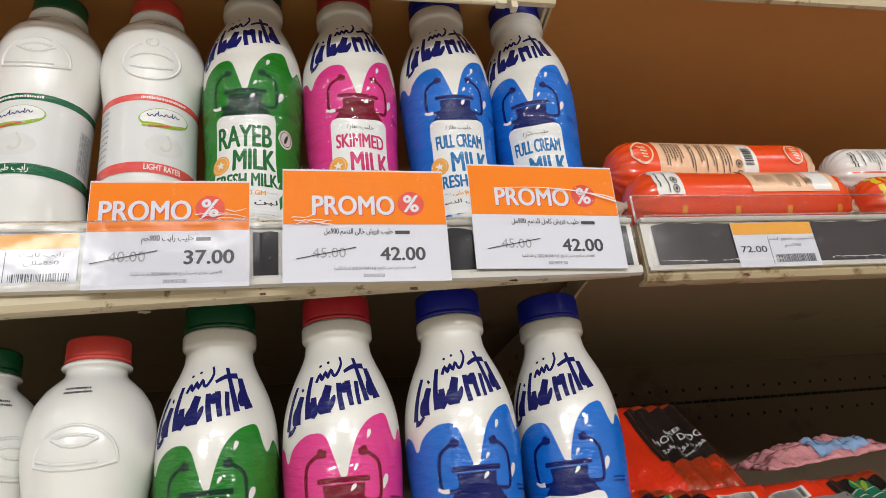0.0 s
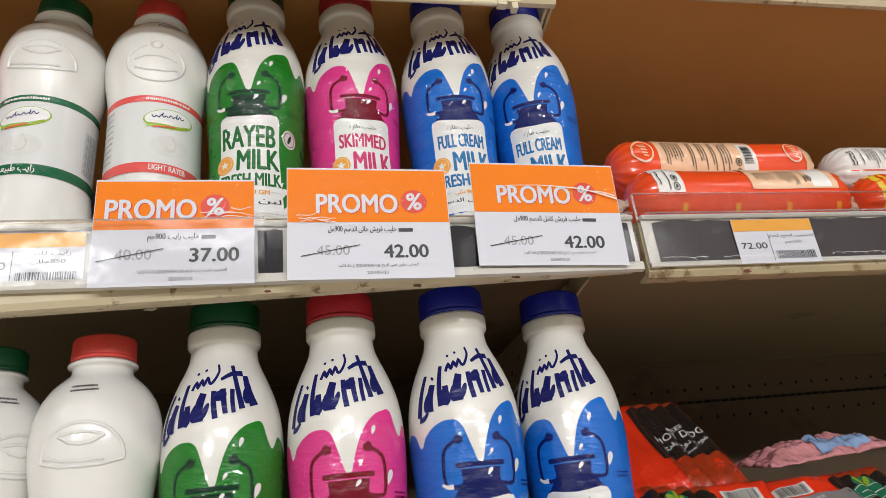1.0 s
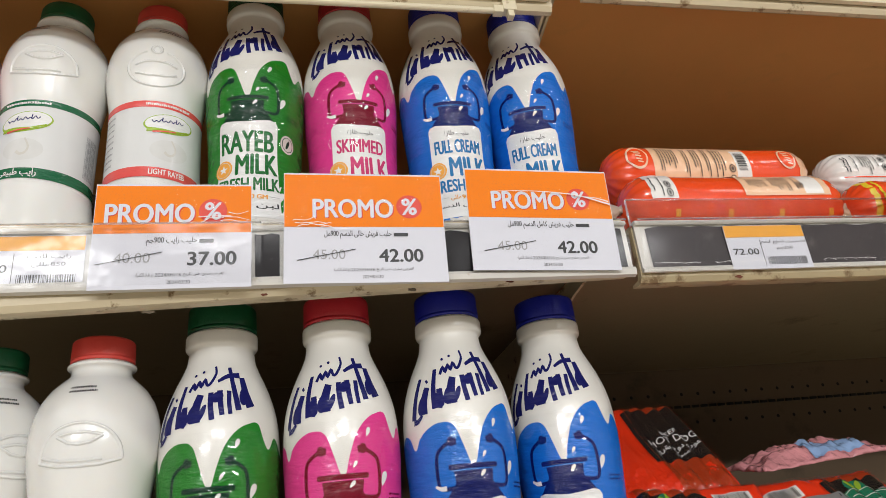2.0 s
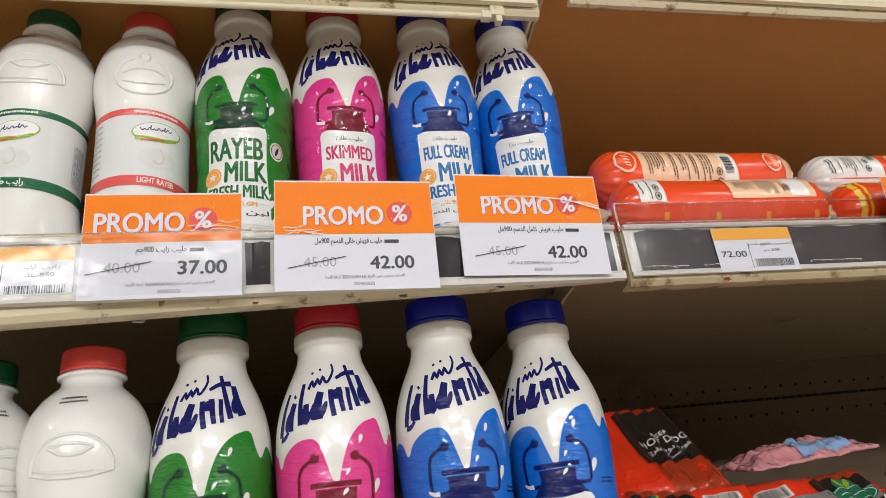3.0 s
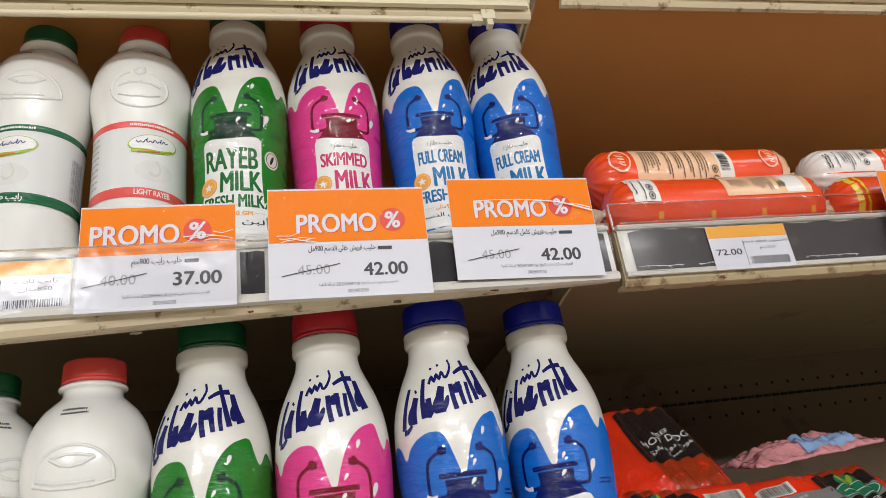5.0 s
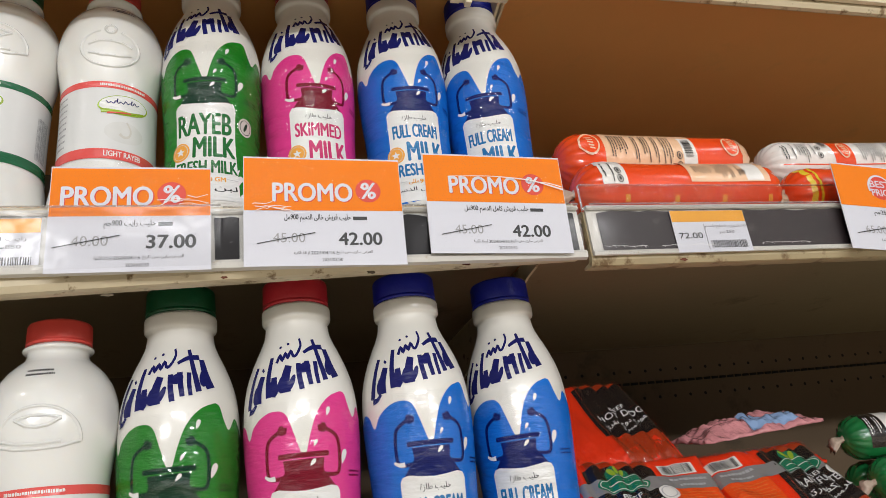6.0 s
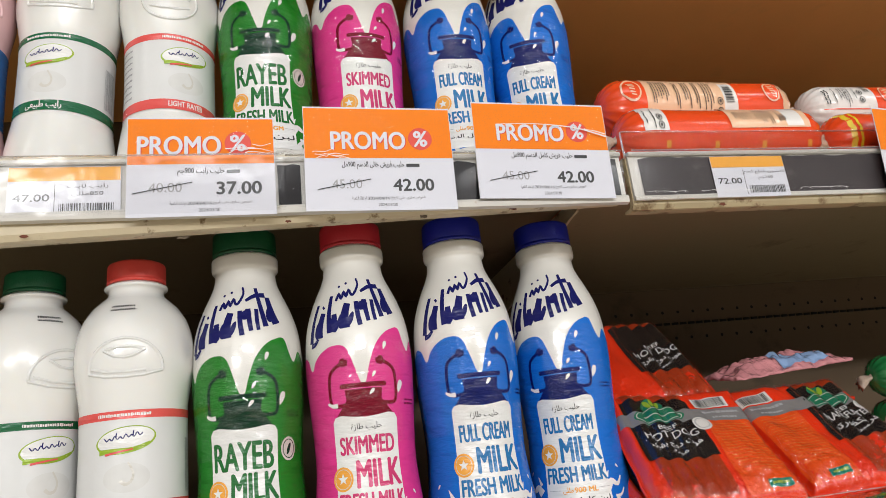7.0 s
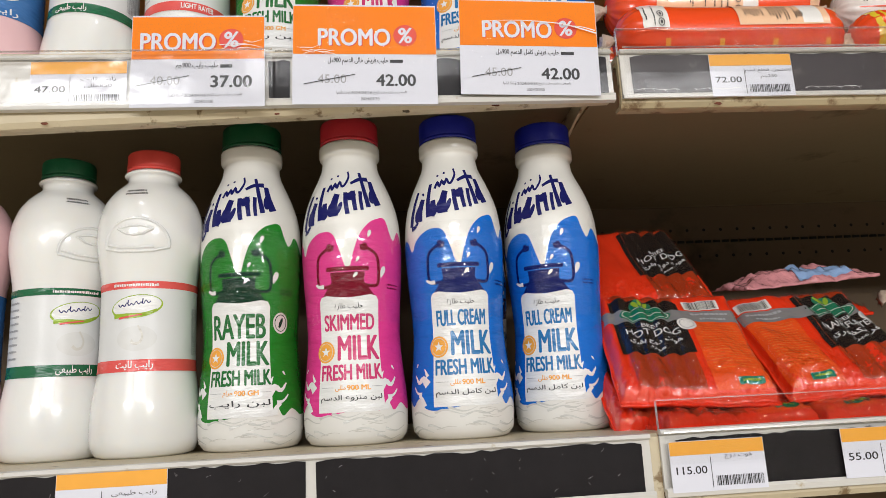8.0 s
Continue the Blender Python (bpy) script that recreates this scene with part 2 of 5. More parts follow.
def box(name, x0, x1, y0, y1, z0, z1, material, parent=None, bevel=0.0, label=""):
    bm = bmesh.new()
    add_box(bm, x0, x1, y0, y1, z0, z1, bevel)
    return part(name, bm, material, parent, label, smooth=False)


def extrude_profile(name, pts, x0, x1, material, parent=None, label=""):
    """A (y, z) outline drawn out along x."""
    bm = bmesh.new()
    a = [bm.verts.new((x0, y, z)) for y, z in pts]
    b = [bm.verts.new((x1, y, z)) for y, z in pts]
    n = len(pts)
    for i in range(n):
        bm.faces.new((a[i], a[(i + 1) % n], b[(i + 1) % n], b[i]))
    bm.faces.new(a[::-1])
    bm.faces.new(b)
    bmesh.ops.recalc_face_normals(bm, faces=bm.faces)
    return part(name, bm, material, parent, label, smooth=False)


def lathe(profile, segs=56, close_top=True, ribs=0, rib_depth=0.0, rib_span=(0, 0)):
    """A solid of revolution from (z, r) pairs."""
    bm = bmesh.new()
    rings = []
    for z, r in profile:
        ring = []
        for i in range(segs):
            a = 2 * math.pi * i / segs
            rr = r
            if ribs and rib_span[0] <= z <= rib_span[1] and i % 2:
                rr -= rib_depth
            ring.append(bm.verts.new((rr * math.sin(a), -rr * math.cos(a), z)))
        rings.append(ring)
    for p, q in zip(rings, rings[1:]):
        for i in range(segs):
            j = (i + 1) % segs
            bm.faces.new((p[i], p[j], q[j], q[i]))
    bm.faces.new(rings[0][::-1])
    if close_top:
        bm.faces.new(rings[-1])
    return bm


def radius_at(profile, z):
    for (z0, r0), (z1, r1) in zip(profile, profile[1:]):
        if z0 <= z <= z1:
            return r0 + (r1 - r0) * (z - z0) / max(1e-9, z1 - z0)
    return profile[-1][1] if z > profile[-1][0] else profile[0][1]


def smooth_profile(pts, step=0.003):
    """Rounds a coarse (z, r) profile into a finer one by Catmull-Rom."""
    out = []
    for i in range(len(pts) - 1):
        p0, p1, p2, p3 = pts[max(0, i - 1)], pts[i], pts[i + 1], pts[min(len(pts) - 1, i + 2)]
        n = max(1, int(abs(p2[0] - p1[0]) / step))
        for k in range(n):
            t = k / n
            r = 0.5 * (2 * p1[1] + (p2[1] - p0[1]) * t + (2 * p0[1] - 5 * p1[1] + 4 * p2[1] - p3[1]) * t * t + (3 * p1[1] - p0[1] - 3 * p2[1] + p3[1]) * t ** 3)
            out.append((p1[0] + (p2[0] - p1[0]) * t, r))
    out.append(pts[-1])
    return out


# ---- flat outlines ----
def ellipse(cx, cy, rx, ry, n=24, tilt=0.0):
    c, s = math.cos(radians(tilt)), math.sin(radians(tilt))
    pts = [(rx * math.cos(2 * math.pi * i / n), ry * math.sin(2 * math.pi * i / n)) for i in range(n)]
    return [(cx + c * x - s * y, cy + s * x + c * y) for x, y in pts]


def rect(x0, x1, y0, y1):
    return [(x0, y0), (x1, y0), (x1, y1), (x0, y1)]


def rrect(x0, x1, y0, y1, r, n=5):
    pts = []
    for cx, cy, a0 in ((x1 - r, y1 - r, 0), (x0 + r, y1 - r, 90), (x0 + r, y0 + r, 180), (x1 - r, y0 + r, 270)):
        for i in range(n + 1):
            a = radians(a0 + 90 * i / n)
            pts.append((cx + r * math.cos(a), cy + r * math.sin(a)))
    return pts


def stroke(pts, w0, w1=None):
    """A smooth brush stroke along a polyline, w0 wide at its start and w1 at its end, as a tuple of quads."""
    w1 = w0 if w1 is None else w1
    fine = []
    for i in range(len(pts) - 1):
        p = [pts[max(0, i - 1)], pts[i], pts[i + 1], pts[min(len(pts) - 1, i + 2)]]
        steps = 3 if len(pts) > 2 else 1
        for k in range(steps):
            t = k / steps
            fine.append(tuple(0.5 * (2 * p[1][c] + (p[2][c] - p[0][c]) * t + (2 * p[0][c] - 5 * p[1][c] + 4 * p[2][c] - p[3][c]) * t * t + (3 * p[1][c] - p[0][c] - 3 * p[2][c] + p[3][c]) * t ** 3) for c in (0, 1)))
    fine.append(pts[-1])
    left, right = [], []
    for i, (x, y) in enumerate(fine):
        xa, ya = fine[max(0, i - 1)]
        xb, yb = fine[min(len(fine) - 1, i + 1)]
        d = math.hypot(xb - xa, yb - ya) or 1
        nx, ny = -(yb - ya) / d, (xb - xa) / d
        w = (w0 + (w1 - w0) * i / max(1, len(fine) - 1)) / 2
        left.append((x + nx * w, y + ny * w))
        right.append((x - nx * w, y - ny * w))
    return tuple([right[i], right[i + 1], left[i + 1], left[i]] for i in range(len(fine) - 1))


def drop(cx, cy, size, tilt):
    c, s = math.cos(radians(tilt)), math.sin(radians(tilt))
    pts = []
    for i in range(16):
        a = 2 * math.pi * i / 16
        x, y = 0.42 * size * math.sin(a) * math.sin(a / 2), -size * math.cos(a) * 0.9
        pts.append((cx + c * x * 1.2 - s * y, cy + s * x * 1.2 + c * y))
    return pts


def star(cx, cy, r):
    return [(cx + (r if i % 2 == 0 else r * 0.42) * math.sin(math.pi * i / 5), cy + (r if i % 2 == 0 else r * 0.42) * math.cos(math.pi * i / 5)) for i in range(10)]


def ring(cx, cy, rx, ry, w, n=24):
    """A closed band, as a list of short quads."""
    out = []
    for i in range(n):
        a, b = 2 * math.pi * i / n, 2 * math.pi * (i + 1) / n
        out.append([(cx + rx * math.cos(a), cy + ry * math.sin(a)), (cx + (rx + w) * math.cos(a), cy + (ry + w) * math.sin(a)), (cx + (rx + w) * math.cos(b), cy + (ry + w) * math.sin(b)), (cx + rx * math.cos(b), cy + ry * math.sin(b))])
    return out


def flat(shapes):
    """A bmesh of filled outlines in the xy plane."""
    bm = bmesh.new()
    for s in [q for item in shapes for q in (item if isinstance(item, tuple) else (item,))]:
        area = sum(s[i - 1][0] * s[i][1] - s[i][0] * s[i - 1][1] for i in range(len(s)))
        f = bm.faces.new([bm.verts.new((x, y, 0)) for x, y in (s if area > 0 else s[::-1])])
    bmesh.ops.triangulate(bm, faces=bm.faces)
    return bm


JOIN = {"ب": 0xFE8F, "ت": 0xFE95, "ج": 0xFE9D, "ح": 0xFEA1, "خ": 0xFEA5, "س": 0xFEB1, "ش": 0xFEB5, "ص": 0xFEB9, "ض": 0xFEBD, "ط": 0xFEC1, "ع": 0xFEC9,
        "ف": 0xFED1, "ق": 0xFED5, "ك": 0xFED9, "ل": 0xFEDD, "م": 0xFEE1, "ن": 0xFEE5, "ه": 0xFEE9, "ي": 0xFEF1}
HALF = {"ا": 0xFE8D, "د": 0xFEA9, "ذ": 0xFEAB, "ر": 0xFEAD, "ز": 0xFEAF, "و": 0xFEED, "ى": 0xFEEF, "ة": 0xFE93}


def arabic(s):
    """Joined letter forms, laid out from right to left."""
    out = []
    for i, c in enumerate(s):
        before = i > 0 and s[i - 1] in JOIN
        after = i + 1 < len(s) and (s[i + 1] in JOIN or s[i + 1] in HALF)
        if c in JOIN:
            out.append(chr(JOIN[c] + (3 if before and after else 1 if before else 2 if after else 0)))
        elif c in HALF:
            out.append(chr(HALF[c] + (1 if before else 0)))
        else:
            out.append(c)
    words = []
    for w in reversed("".join(out).split(" ")):
        k = 0
        while k < len(w) and w[k].isascii():
            k += 1
        words.append(w[k:][::-1] + w[:k])
    return " ".join(words)


def text(body, x0, x1, y0, y1, bold=0.0, shear=0.0, heavy=0.0):
    """A bmesh of a line of writing, fitted into a rectangle."""
    cu = bpy.data.curves.new("line", "FONT")
    cu.body, cu.resolution_u, cu.shear = body, 4, shear
    heavy = max(heavy, bold * 1.3 * (y1 - y0))
    ob = new("line", cu)
    dg = bpy.context.evaluated_depsgraph_get()
    me = bpy.data.meshes.new_from_object(ob.evaluated_get(dg))
    bm = bmesh.new()
    bm.from_mesh(me)
    bpy.data.objects.remove(ob)
    bpy.data.curves.remove(cu)
    bpy.data.meshes.remove(me)
    bmesh.ops.remove_doubles(bm, verts=bm.verts, dist=1e-5)
    xs, ys = [v.co.x for v in bm.verts], [v.co.y for v in bm.verts]
    ax, bx, ay, by = min(xs), max(xs), min(ys), max(ys)
    for v in bm.verts:
        v.co = Vector((x0 + (v.co.x - ax) / (bx - ax) * (x1 - x0), y0 + (v.co.y - ay) / (by - ay) * (y1 - y0), 0))
    if heavy:
        first = bm.verts[:] + bm.edges[:] + bm.faces[:]
        for k, (dx, dy) in enumerate(((-heavy, 0), (heavy, 0), (0, -heavy * 0.7), (0, heavy * 0.7))):
            made = bmesh.ops.duplicate(bm, geom=first)["geom"]
            for v in made:
                if isinstance(v, bmesh.types.BMVert):
                    v.co.x += dx
                    v.co.y += dy
                    v.co.z += 0.00001 * (k + 1)
    return bm


def upright(bm, y):
    """Turns a flat bmesh to face the aisle, at the depth y."""
    for v in bm.verts:
        v.co = Vector((v.co.x, y - v.co.z, v.co.y))
    return bm


R0 = 0.0375
# heights on the drawn artwork and on the bottle
ART = [(0.0, 0.0), (0.030, 0.0240), (0.0440, 0.0350), (0.0655, 0.0560), (0.087, 0.0762), (0.120, 0.1060), (0.140, 0.1260), (0.1655, 0.1510), (0.175, 0.1610), (0.207, 0.1910)]


def print_height(v):
    for (a0, b0), (a1, b1) in zip(ART, ART[1:]):
        if v <= a1:
            return b0 + (b1 - b0) * (v - a0) / (a1 - a0)
    return ART[-1][1] + v - ART[-1][0]


def wrap(bm, profile, off, du=0.004, dv=0.004, lift=False):
    """Bends a flat bmesh round a bottle with that profile, off metres above it."""
    xs, ys = [v.co.x for v in bm.verts], [v.co.y for v in bm.verts]
    for axis, lo, hi, d in ((0, min(xs), max(xs), du), (1, min(ys), max(ys), dv)):
        c = math.ceil(lo / d) * d
        while c < hi:
            co, no = (Vector((c, 0, 0)), Vector((1, 0, 0))) if axis == 0 else (Vector((0, c, 0)), Vector((0, 1, 0)))
            bmesh.ops.bisect_plane(bm, geom=bm.verts[:] + bm.edges[:] + bm.faces[:], plane_co=co, plane_no=no, dist=1e-7)
            c += d
    for v in bm.verts:
        a, z = v.co.x / R0, (print_height(v.co.y) if lift else v.co.y)
        r = radius_at(profile, z) + off + v.co.z
        v.co = Vector((r * math.sin(a), -r * math.cos(a), z))
    bmesh.ops.triangulate(bm, faces=bm.faces)
    return bm


def along(pts, u):
    """A smooth curve through (u, v) pairs."""
    for i in range(len(pts) - 1):
        (u0, v0), (u1, v1) = pts[i], pts[i + 1]
        if u0 <= u <= u1:
            t = (u - u0) / (u1 - u0)
            a, b = pts[max(0, i - 1)], pts[min(len(pts) - 1, i + 2)]
            m0 = (v1 - a[1]) / (u1 - a[0]) * (u1 - u0)
            m1 = (b[1] - v0) / (b[0] - u0) * (u1 - u0)
            return (2 * t ** 3 - 3 * t * t + 1) * v0 + (t ** 3 - 2 * t * t + t) * m0 + (3 * t * t - 2 * t ** 3) * v1 + (t ** 3 - t * t) * m1
    return pts[0][1] if u < pts[0][0] else pts[-1][1]


# ---- the shop round the shelves ----
def setting(ob, label, category):
    return tagged(ob, label, category, kind="structure")


# unseen floor, walls and ceiling, toned to set bounce and reflections on the shelves
setting(box("floor", -5.0, 5.0, -9.5, 1.2, -0.1, 0.0, M_FLOOR), "unseen pale polished shop floor that bounces light onto the shelves", "floor")
setting(box("ceiling", -5.0, 5.0, -9.5, 1.2, 3.3, 3.4, M_CEIL), "unseen shop ceiling, dark grey to keep reflections down", "ceiling")
setting(box("wall_north", -5.0, 5.0, 1.2, 1.3, -0.1, 3.4, M_WALL), "plain painted wall behind the shelves", "wall")
setting(box("wall_south", -5.0, 5.0, -9.6, -9.5, -0.1, 3.4, M_AISLE), "unseen plain wall across the aisle, dark to keep reflections down", "wall")
setting(box("wall_west", -5.1, -5.0, -9.5, 1.2, -0.1, 3.4, M_WALL), "plain painted wall", "wall")
setting(box("wall_east", 5.0, 5.1, -9.5, 1.2, -0.1, 3.4, M_WALL), "plain painted wall", "wall")

# ---- shelving ----
LEFT, SPLIT, RIGHT = -0.95, 0.160, 1.25
Z_LOW, Z_UP, Z_TOP = 1.169, 1.4475, 1.704
Z_RIGHT = 1.4410
BACK = 0.80


def back_panel():
    bm = bmesh.new()
    add_box(bm, LEFT - 0.02, RIGHT + 0.02, BACK, BACK + 0.02, 0.3, 2.2)
    ob = setting(part("back_panel", bm, M_BACK, smooth=False), "brown enamelled back panel with rows of slots", "back panel")
    slot, hole = bmesh.new(), bmesh.new()
    add_box(slot, -0.0045, 0.0045, -0.0015, 0.0015, -0.0016, 0.0016)
    r = bmesh.ops.create_circle(hole, cap_ends=True, segments=10, radius=0.0022)
    for v in hole.verts:
        v.co = Vector((v.co.x, -0.0006, v.co.y))
    bmesh.ops.recalc_face_normals(hole, faces=hole.faces)
    first = part("slot", slot, M_HOLE, ob, smooth=False)
    dot = part("hole", hole, M_HOLE, ob, smooth=False)
    first.location, dot.location = (0.20, BACK - 0.001, 1.386), (0.20, BACK - 0.001, 1.366)
    for i in range(1, 62):
        o = new("slot", first.data)
        o.parent, o.location = ob, (0.20 + 0.0125 * i, BACK - 0.001, 1.386)
    for i in range(1, 34):
        o = new("hole", dot.data)
        o.parent, o.location = ob, (0.20 + 0.0235 * i, BACK - 0.001, 1.366)
    for i in range(0, 34):
        o = new("hole", dot.data)
        o.parent, o.location = ob, (0.21 + 0.0235 * i, BACK - 0.001, 1.402)


def shelf(x0, x1, front, ztop, lip, label, under=M_UNDER, rise=0.0, back=0.016, edge_mat=M_SHELF):
    ob = thing("shelf", pose(0, 0, 0), label, "shelf", "gondola shelves")
    extrude_profile("deck", [(front + 0.012, ztop - 0.004), (front + 0.0125, ztop), (BACK - 0.002, ztop), (BACK - 0.002, ztop - 0.004)], x0, x1, M_SHELF, ob, "cream enamelled deck")
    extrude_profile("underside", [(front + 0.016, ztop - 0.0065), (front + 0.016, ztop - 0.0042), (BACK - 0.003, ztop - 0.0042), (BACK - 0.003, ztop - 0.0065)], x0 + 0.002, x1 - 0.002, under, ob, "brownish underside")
    b = ztop - lip
    pts = [(front + 0.012, ztop), (front + 0.004, ztop), (front + 0.0015, ztop - 0.002), (front + 0.0015, b + 0.004), (front + 0.004, b + 0.0005), (front + 0.0075, b), (front + back, b + 0.001), (front + back, b + 0.003), (front + 0.008, b + 0.0035), (front + 0.006, b + 0.006), (front + 0.006, ztop - 0.004), (front + 0.012, ztop - 0.004)]
    edge = extrude_profile("front_lip", pts, x0, x1, edge_mat, ob, "chipped cream front lip")
    for v in edge.data.vertices:
        if v.co.z < ztop - lip + 0.010:
            v.co.z += rise * (v.co.x - x0) / (x1 - x0)
    return ob


def bracket(x, front, ztop, drop_):
    ob = thing("shelf_bracket", pose(0, 0, 0), "thin cream steel bracket under the shelf end", "bracket", "shelf brackets")
    bm = bmesh.new()
    pts = [(front + 0.03, ztop - 0.007), (front + 0.03, ztop - 0.007 - drop_ * 0.55), (front + 0.10, ztop - 0.007 - drop_), (BACK - 0.006, ztop - 0.075), (BACK - 0.006, ztop - 0.007)]
    a = [bm.verts.new((x - 0.0012, y, z)) for y, z in pts]
    b = [bm.verts.new((x + 0.0012, y, z)) for y, z in pts]
    for i in range(len(pts)):
        j = (i + 1) % len(pts)
        bm.faces.new((a[i], a[j], b[j], b[i]))
    bm.faces.new(a[::-1])
    bm.faces.new(b)
    bmesh.ops.recalc_face_normals(bm, faces=bm.faces)
    part("plate", bm, M_SHELF, ob, smooth=False)


def tag_rail(x0, x1, front, z0, z1, label, plastic=M_RAIL, k=1.0):
    """A clip-on price rail: white channel, dark strip, clear cover."""
    ob = thing("price_rail", pose(0, 0, 0), label, "price rail", "price rails")
    f = front
    b = z0 + 0.0035
    pts = [(f, b - 0.0035 * k), (f, b), (f - 0.0008, b), (f - 0.0042 * k, b + 0.001), (f - 0.0052 * k, b - 0.001 * k), (f - 0.0045 * k, b - 0.0045 * k), (f - 0.001, b - 0.0053 * k)]
    extrude_profile("lower_flange", pts, x0, x1, plastic, ob)
    pts = [(f + 0.0010, z1 + 0.0015), (f - 0.0035, z1 + 0.0010), (f - 0.0042, z1 - 0.0012), (f - 0.0030, z1 - 0.0022), (f - 0.0006, z1 - 0.0014), (f, z1 - 0.003), (f + 0.001, z1 - 0.003)]
    extrude_profile("upper_flange", pts, x0, x1, plastic, ob)
    box("back_strip", x0, x1, f - 0.0010, f + 0.0012, z0 + 0.002, z1 - 0.002, plastic, ob)
    return ob


def strip(x0, x1, front, z0, z1, card=M_STRIP):
    """A dark card strip in the rail, with a ragged upper edge."""
    ob = thing("dark_strip", pose(0, 0, 0), "scuffed black card strip inside the price rail", "card strip", "dark card strips")
    rng = random.Random(int(x0 * 1000) + 5000)
    n = max(3, int((x1 - x0) / 0.006))
    top = [(x0 + (x1 - x0) * i / n, z1 - rng.random() * 0.0016 - (0.001 if i in (0, n) else 0)) for i in range(n + 1)]
    bm = upright(flat([[(x0 + 0.0004, z0), (x1 - 0.0003, z0)] + top[::-1]]), front - 0.0016)
    part("card", bm, card, ob, smooth=False)
    scr = []
    for i in range(int((x1 - x0) * 90) + 1):
        x, z = rng.uniform(x0 + 0.003, x1 - 0.004), rng.uniform(z0 + 0.002, z1 - 0.004)
        scr.append(stroke([(x, z), (x + rng.uniform(-0.002, 0.003), z + rng.uniform(0.0006, 0.0024))], 0.00022, 0.0001))
    part("scratches", upright(flat(scr), front - 0.0018), M_GREYINK, ob, smooth=False)
    return ob


def cover(x0, x1, front, z0, z1, label="clear plastic cover of the price rail", film=None):
    ob = thing("rail_cover", pose(0, 0, 0), label, "rail cover", "clear rail covers")
    extrude_profile("film", [(front - 0.0036, z0), (front - 0.0056, (z0 + z1) / 2), (front - 0.0074, z1), (front - 0.0072, z1), (front - 0.0054, (z0 + z1) / 2), (front - 0.0034, z0)], x0, x1, film or M_COVER, ob)
    extrude_profile("bead", [(front - 0.0078, z1), (front - 0.0070, z1 - 0.0001), (front - 0.0069, z1 + 0.0009), (front - 0.0077, z1 + 0.0010)], x0, x1, M_EDGE, ob, "rolled clear upper bead")


back_panel()
F_UP, F_LOW, F_TOP = 0.366, 0.352, 0.372
for x0, x1, side in ((LEFT, SPLIT - 0.003, "left"), (SPLIT + 0.003, RIGHT, "right")):
    shelf(x0, x1, F_LOW, Z_LOW, 0.046, "cream steel shelf with worn white edge")
    shelf(x0, x1, F_UP, Z_UP if side == "left" else Z_RIGHT, 0.0800 if side == "left" else 0.0425, "cream steel shelf with chipped, stained front lip", rise=0.0385 if side == "left" else 0.0, under=M_UNDERSHADE, edge_mat=M_SHELF if side == "left" else M_STAINED)
    shelf(x0 if side == "left" else x0 + 0.009, x1 - 0.015 if side == "left" else x1, F_TOP, Z_TOP + (0 if side == "left" else 0.016), 0.0665 if side == "left" else 0.066, "upper cream steel shelf with peeling sticker remains", back=0.0095)
bracket(SPLIT - 0.004, F_TOP, Z_TOP, 0.030)
bracket(SPLIT + 0.005, F_TOP, Z_TOP + 0.010, 0.030)
bracket(SPLIT - 0.004, F_UP, Z_UP, 0.014)
bracket(SPLIT - 0.004, F_LOW, Z_LOW, 0.030)
for i, x in enumerate((LEFT - 0.012, RIGHT + 0.012)):
    setting(box("end_panel_%d" % (i + 1), x - 0.01, x + 0.01, 0.34, BACK, 0.0, 2.2, M_BACK), "plain end panel of the shelving", "panel")
setting(box("plinth", LEFT, RIGHT, 0.35, BACK, 0.0, 0.3, M_BACK), "plain base of the shelving", "plinth")

RZ0, RZ1 = 1.4035, 1.4415
tag_rail(LEFT, SPLIT - 0.003, F_UP, RZ0, RZ1, "white plastic price rail full of promotion tags")
tag_rail(SPLIT + 0.004, RIGHT, F_UP, RZ0, RZ1, "white plastic price rail with a scuffed grey strip", M_RAIL, 0.5)
tag_rail(LEFT, SPLIT - 0.010, F_LOW, 1.130, 1.168, "white plastic price rail with a dark strip")
tag_rail(SPLIT - 0.003, RIGHT, F_LOW, 1.131, 1.170, "white plastic price rail with price tags")
tag_rail(LEFT, SPLIT - 0.022, F_TOP, 1.6455, 1.685, "empty yellowed price rail with sticker remains", M_CREAMRAIL)
tag_rail(SPLIT + 0.016, RIGHT, F_TOP, 1.662, 1.701, "empty yellowed price rail with sticker remains", M_CREAMRAIL)
strip(-0.0905, -0.0755, F_UP, RZ0 + 0.002, RZ1 - 0.003)
strip(0.026, 0.046, F_UP, RZ0 + 0.002, RZ1 - 0.003)
strip(0.139, 0.1535, F_UP, RZ0 + 0.002, RZ1 - 0.003)
strip(0.1715, 0.70, F_UP, RZ0 + 0.0015, RZ1 - 0.0022, M_GREYSTRIP)
strip(-0.40, -0.0665, F_LOW, 1.132, 1.166)
strip(-0.0605, 0.1445, F_LOW, 1.132, 1.1655)
strip(0.167, 0.60, F_LOW, 1.134, 1.166)
cover(LEFT, -0.0860, F_UP - 0.0064, RZ0 - 0.001, RZ1 - 0.002, "shiny clear plastic cover over a promotion tag", M_GLARE)
cover(-0.0850, SPLIT - 0.004, F_UP, RZ0 + 0.001, RZ1)
cover(SPLIT + 0.005, RIGHT, F_UP, RZ0 + 0.001, RZ1)
cover(SPLIT - 0.002, RIGHT, F_LOW, 1.132, 1.169)


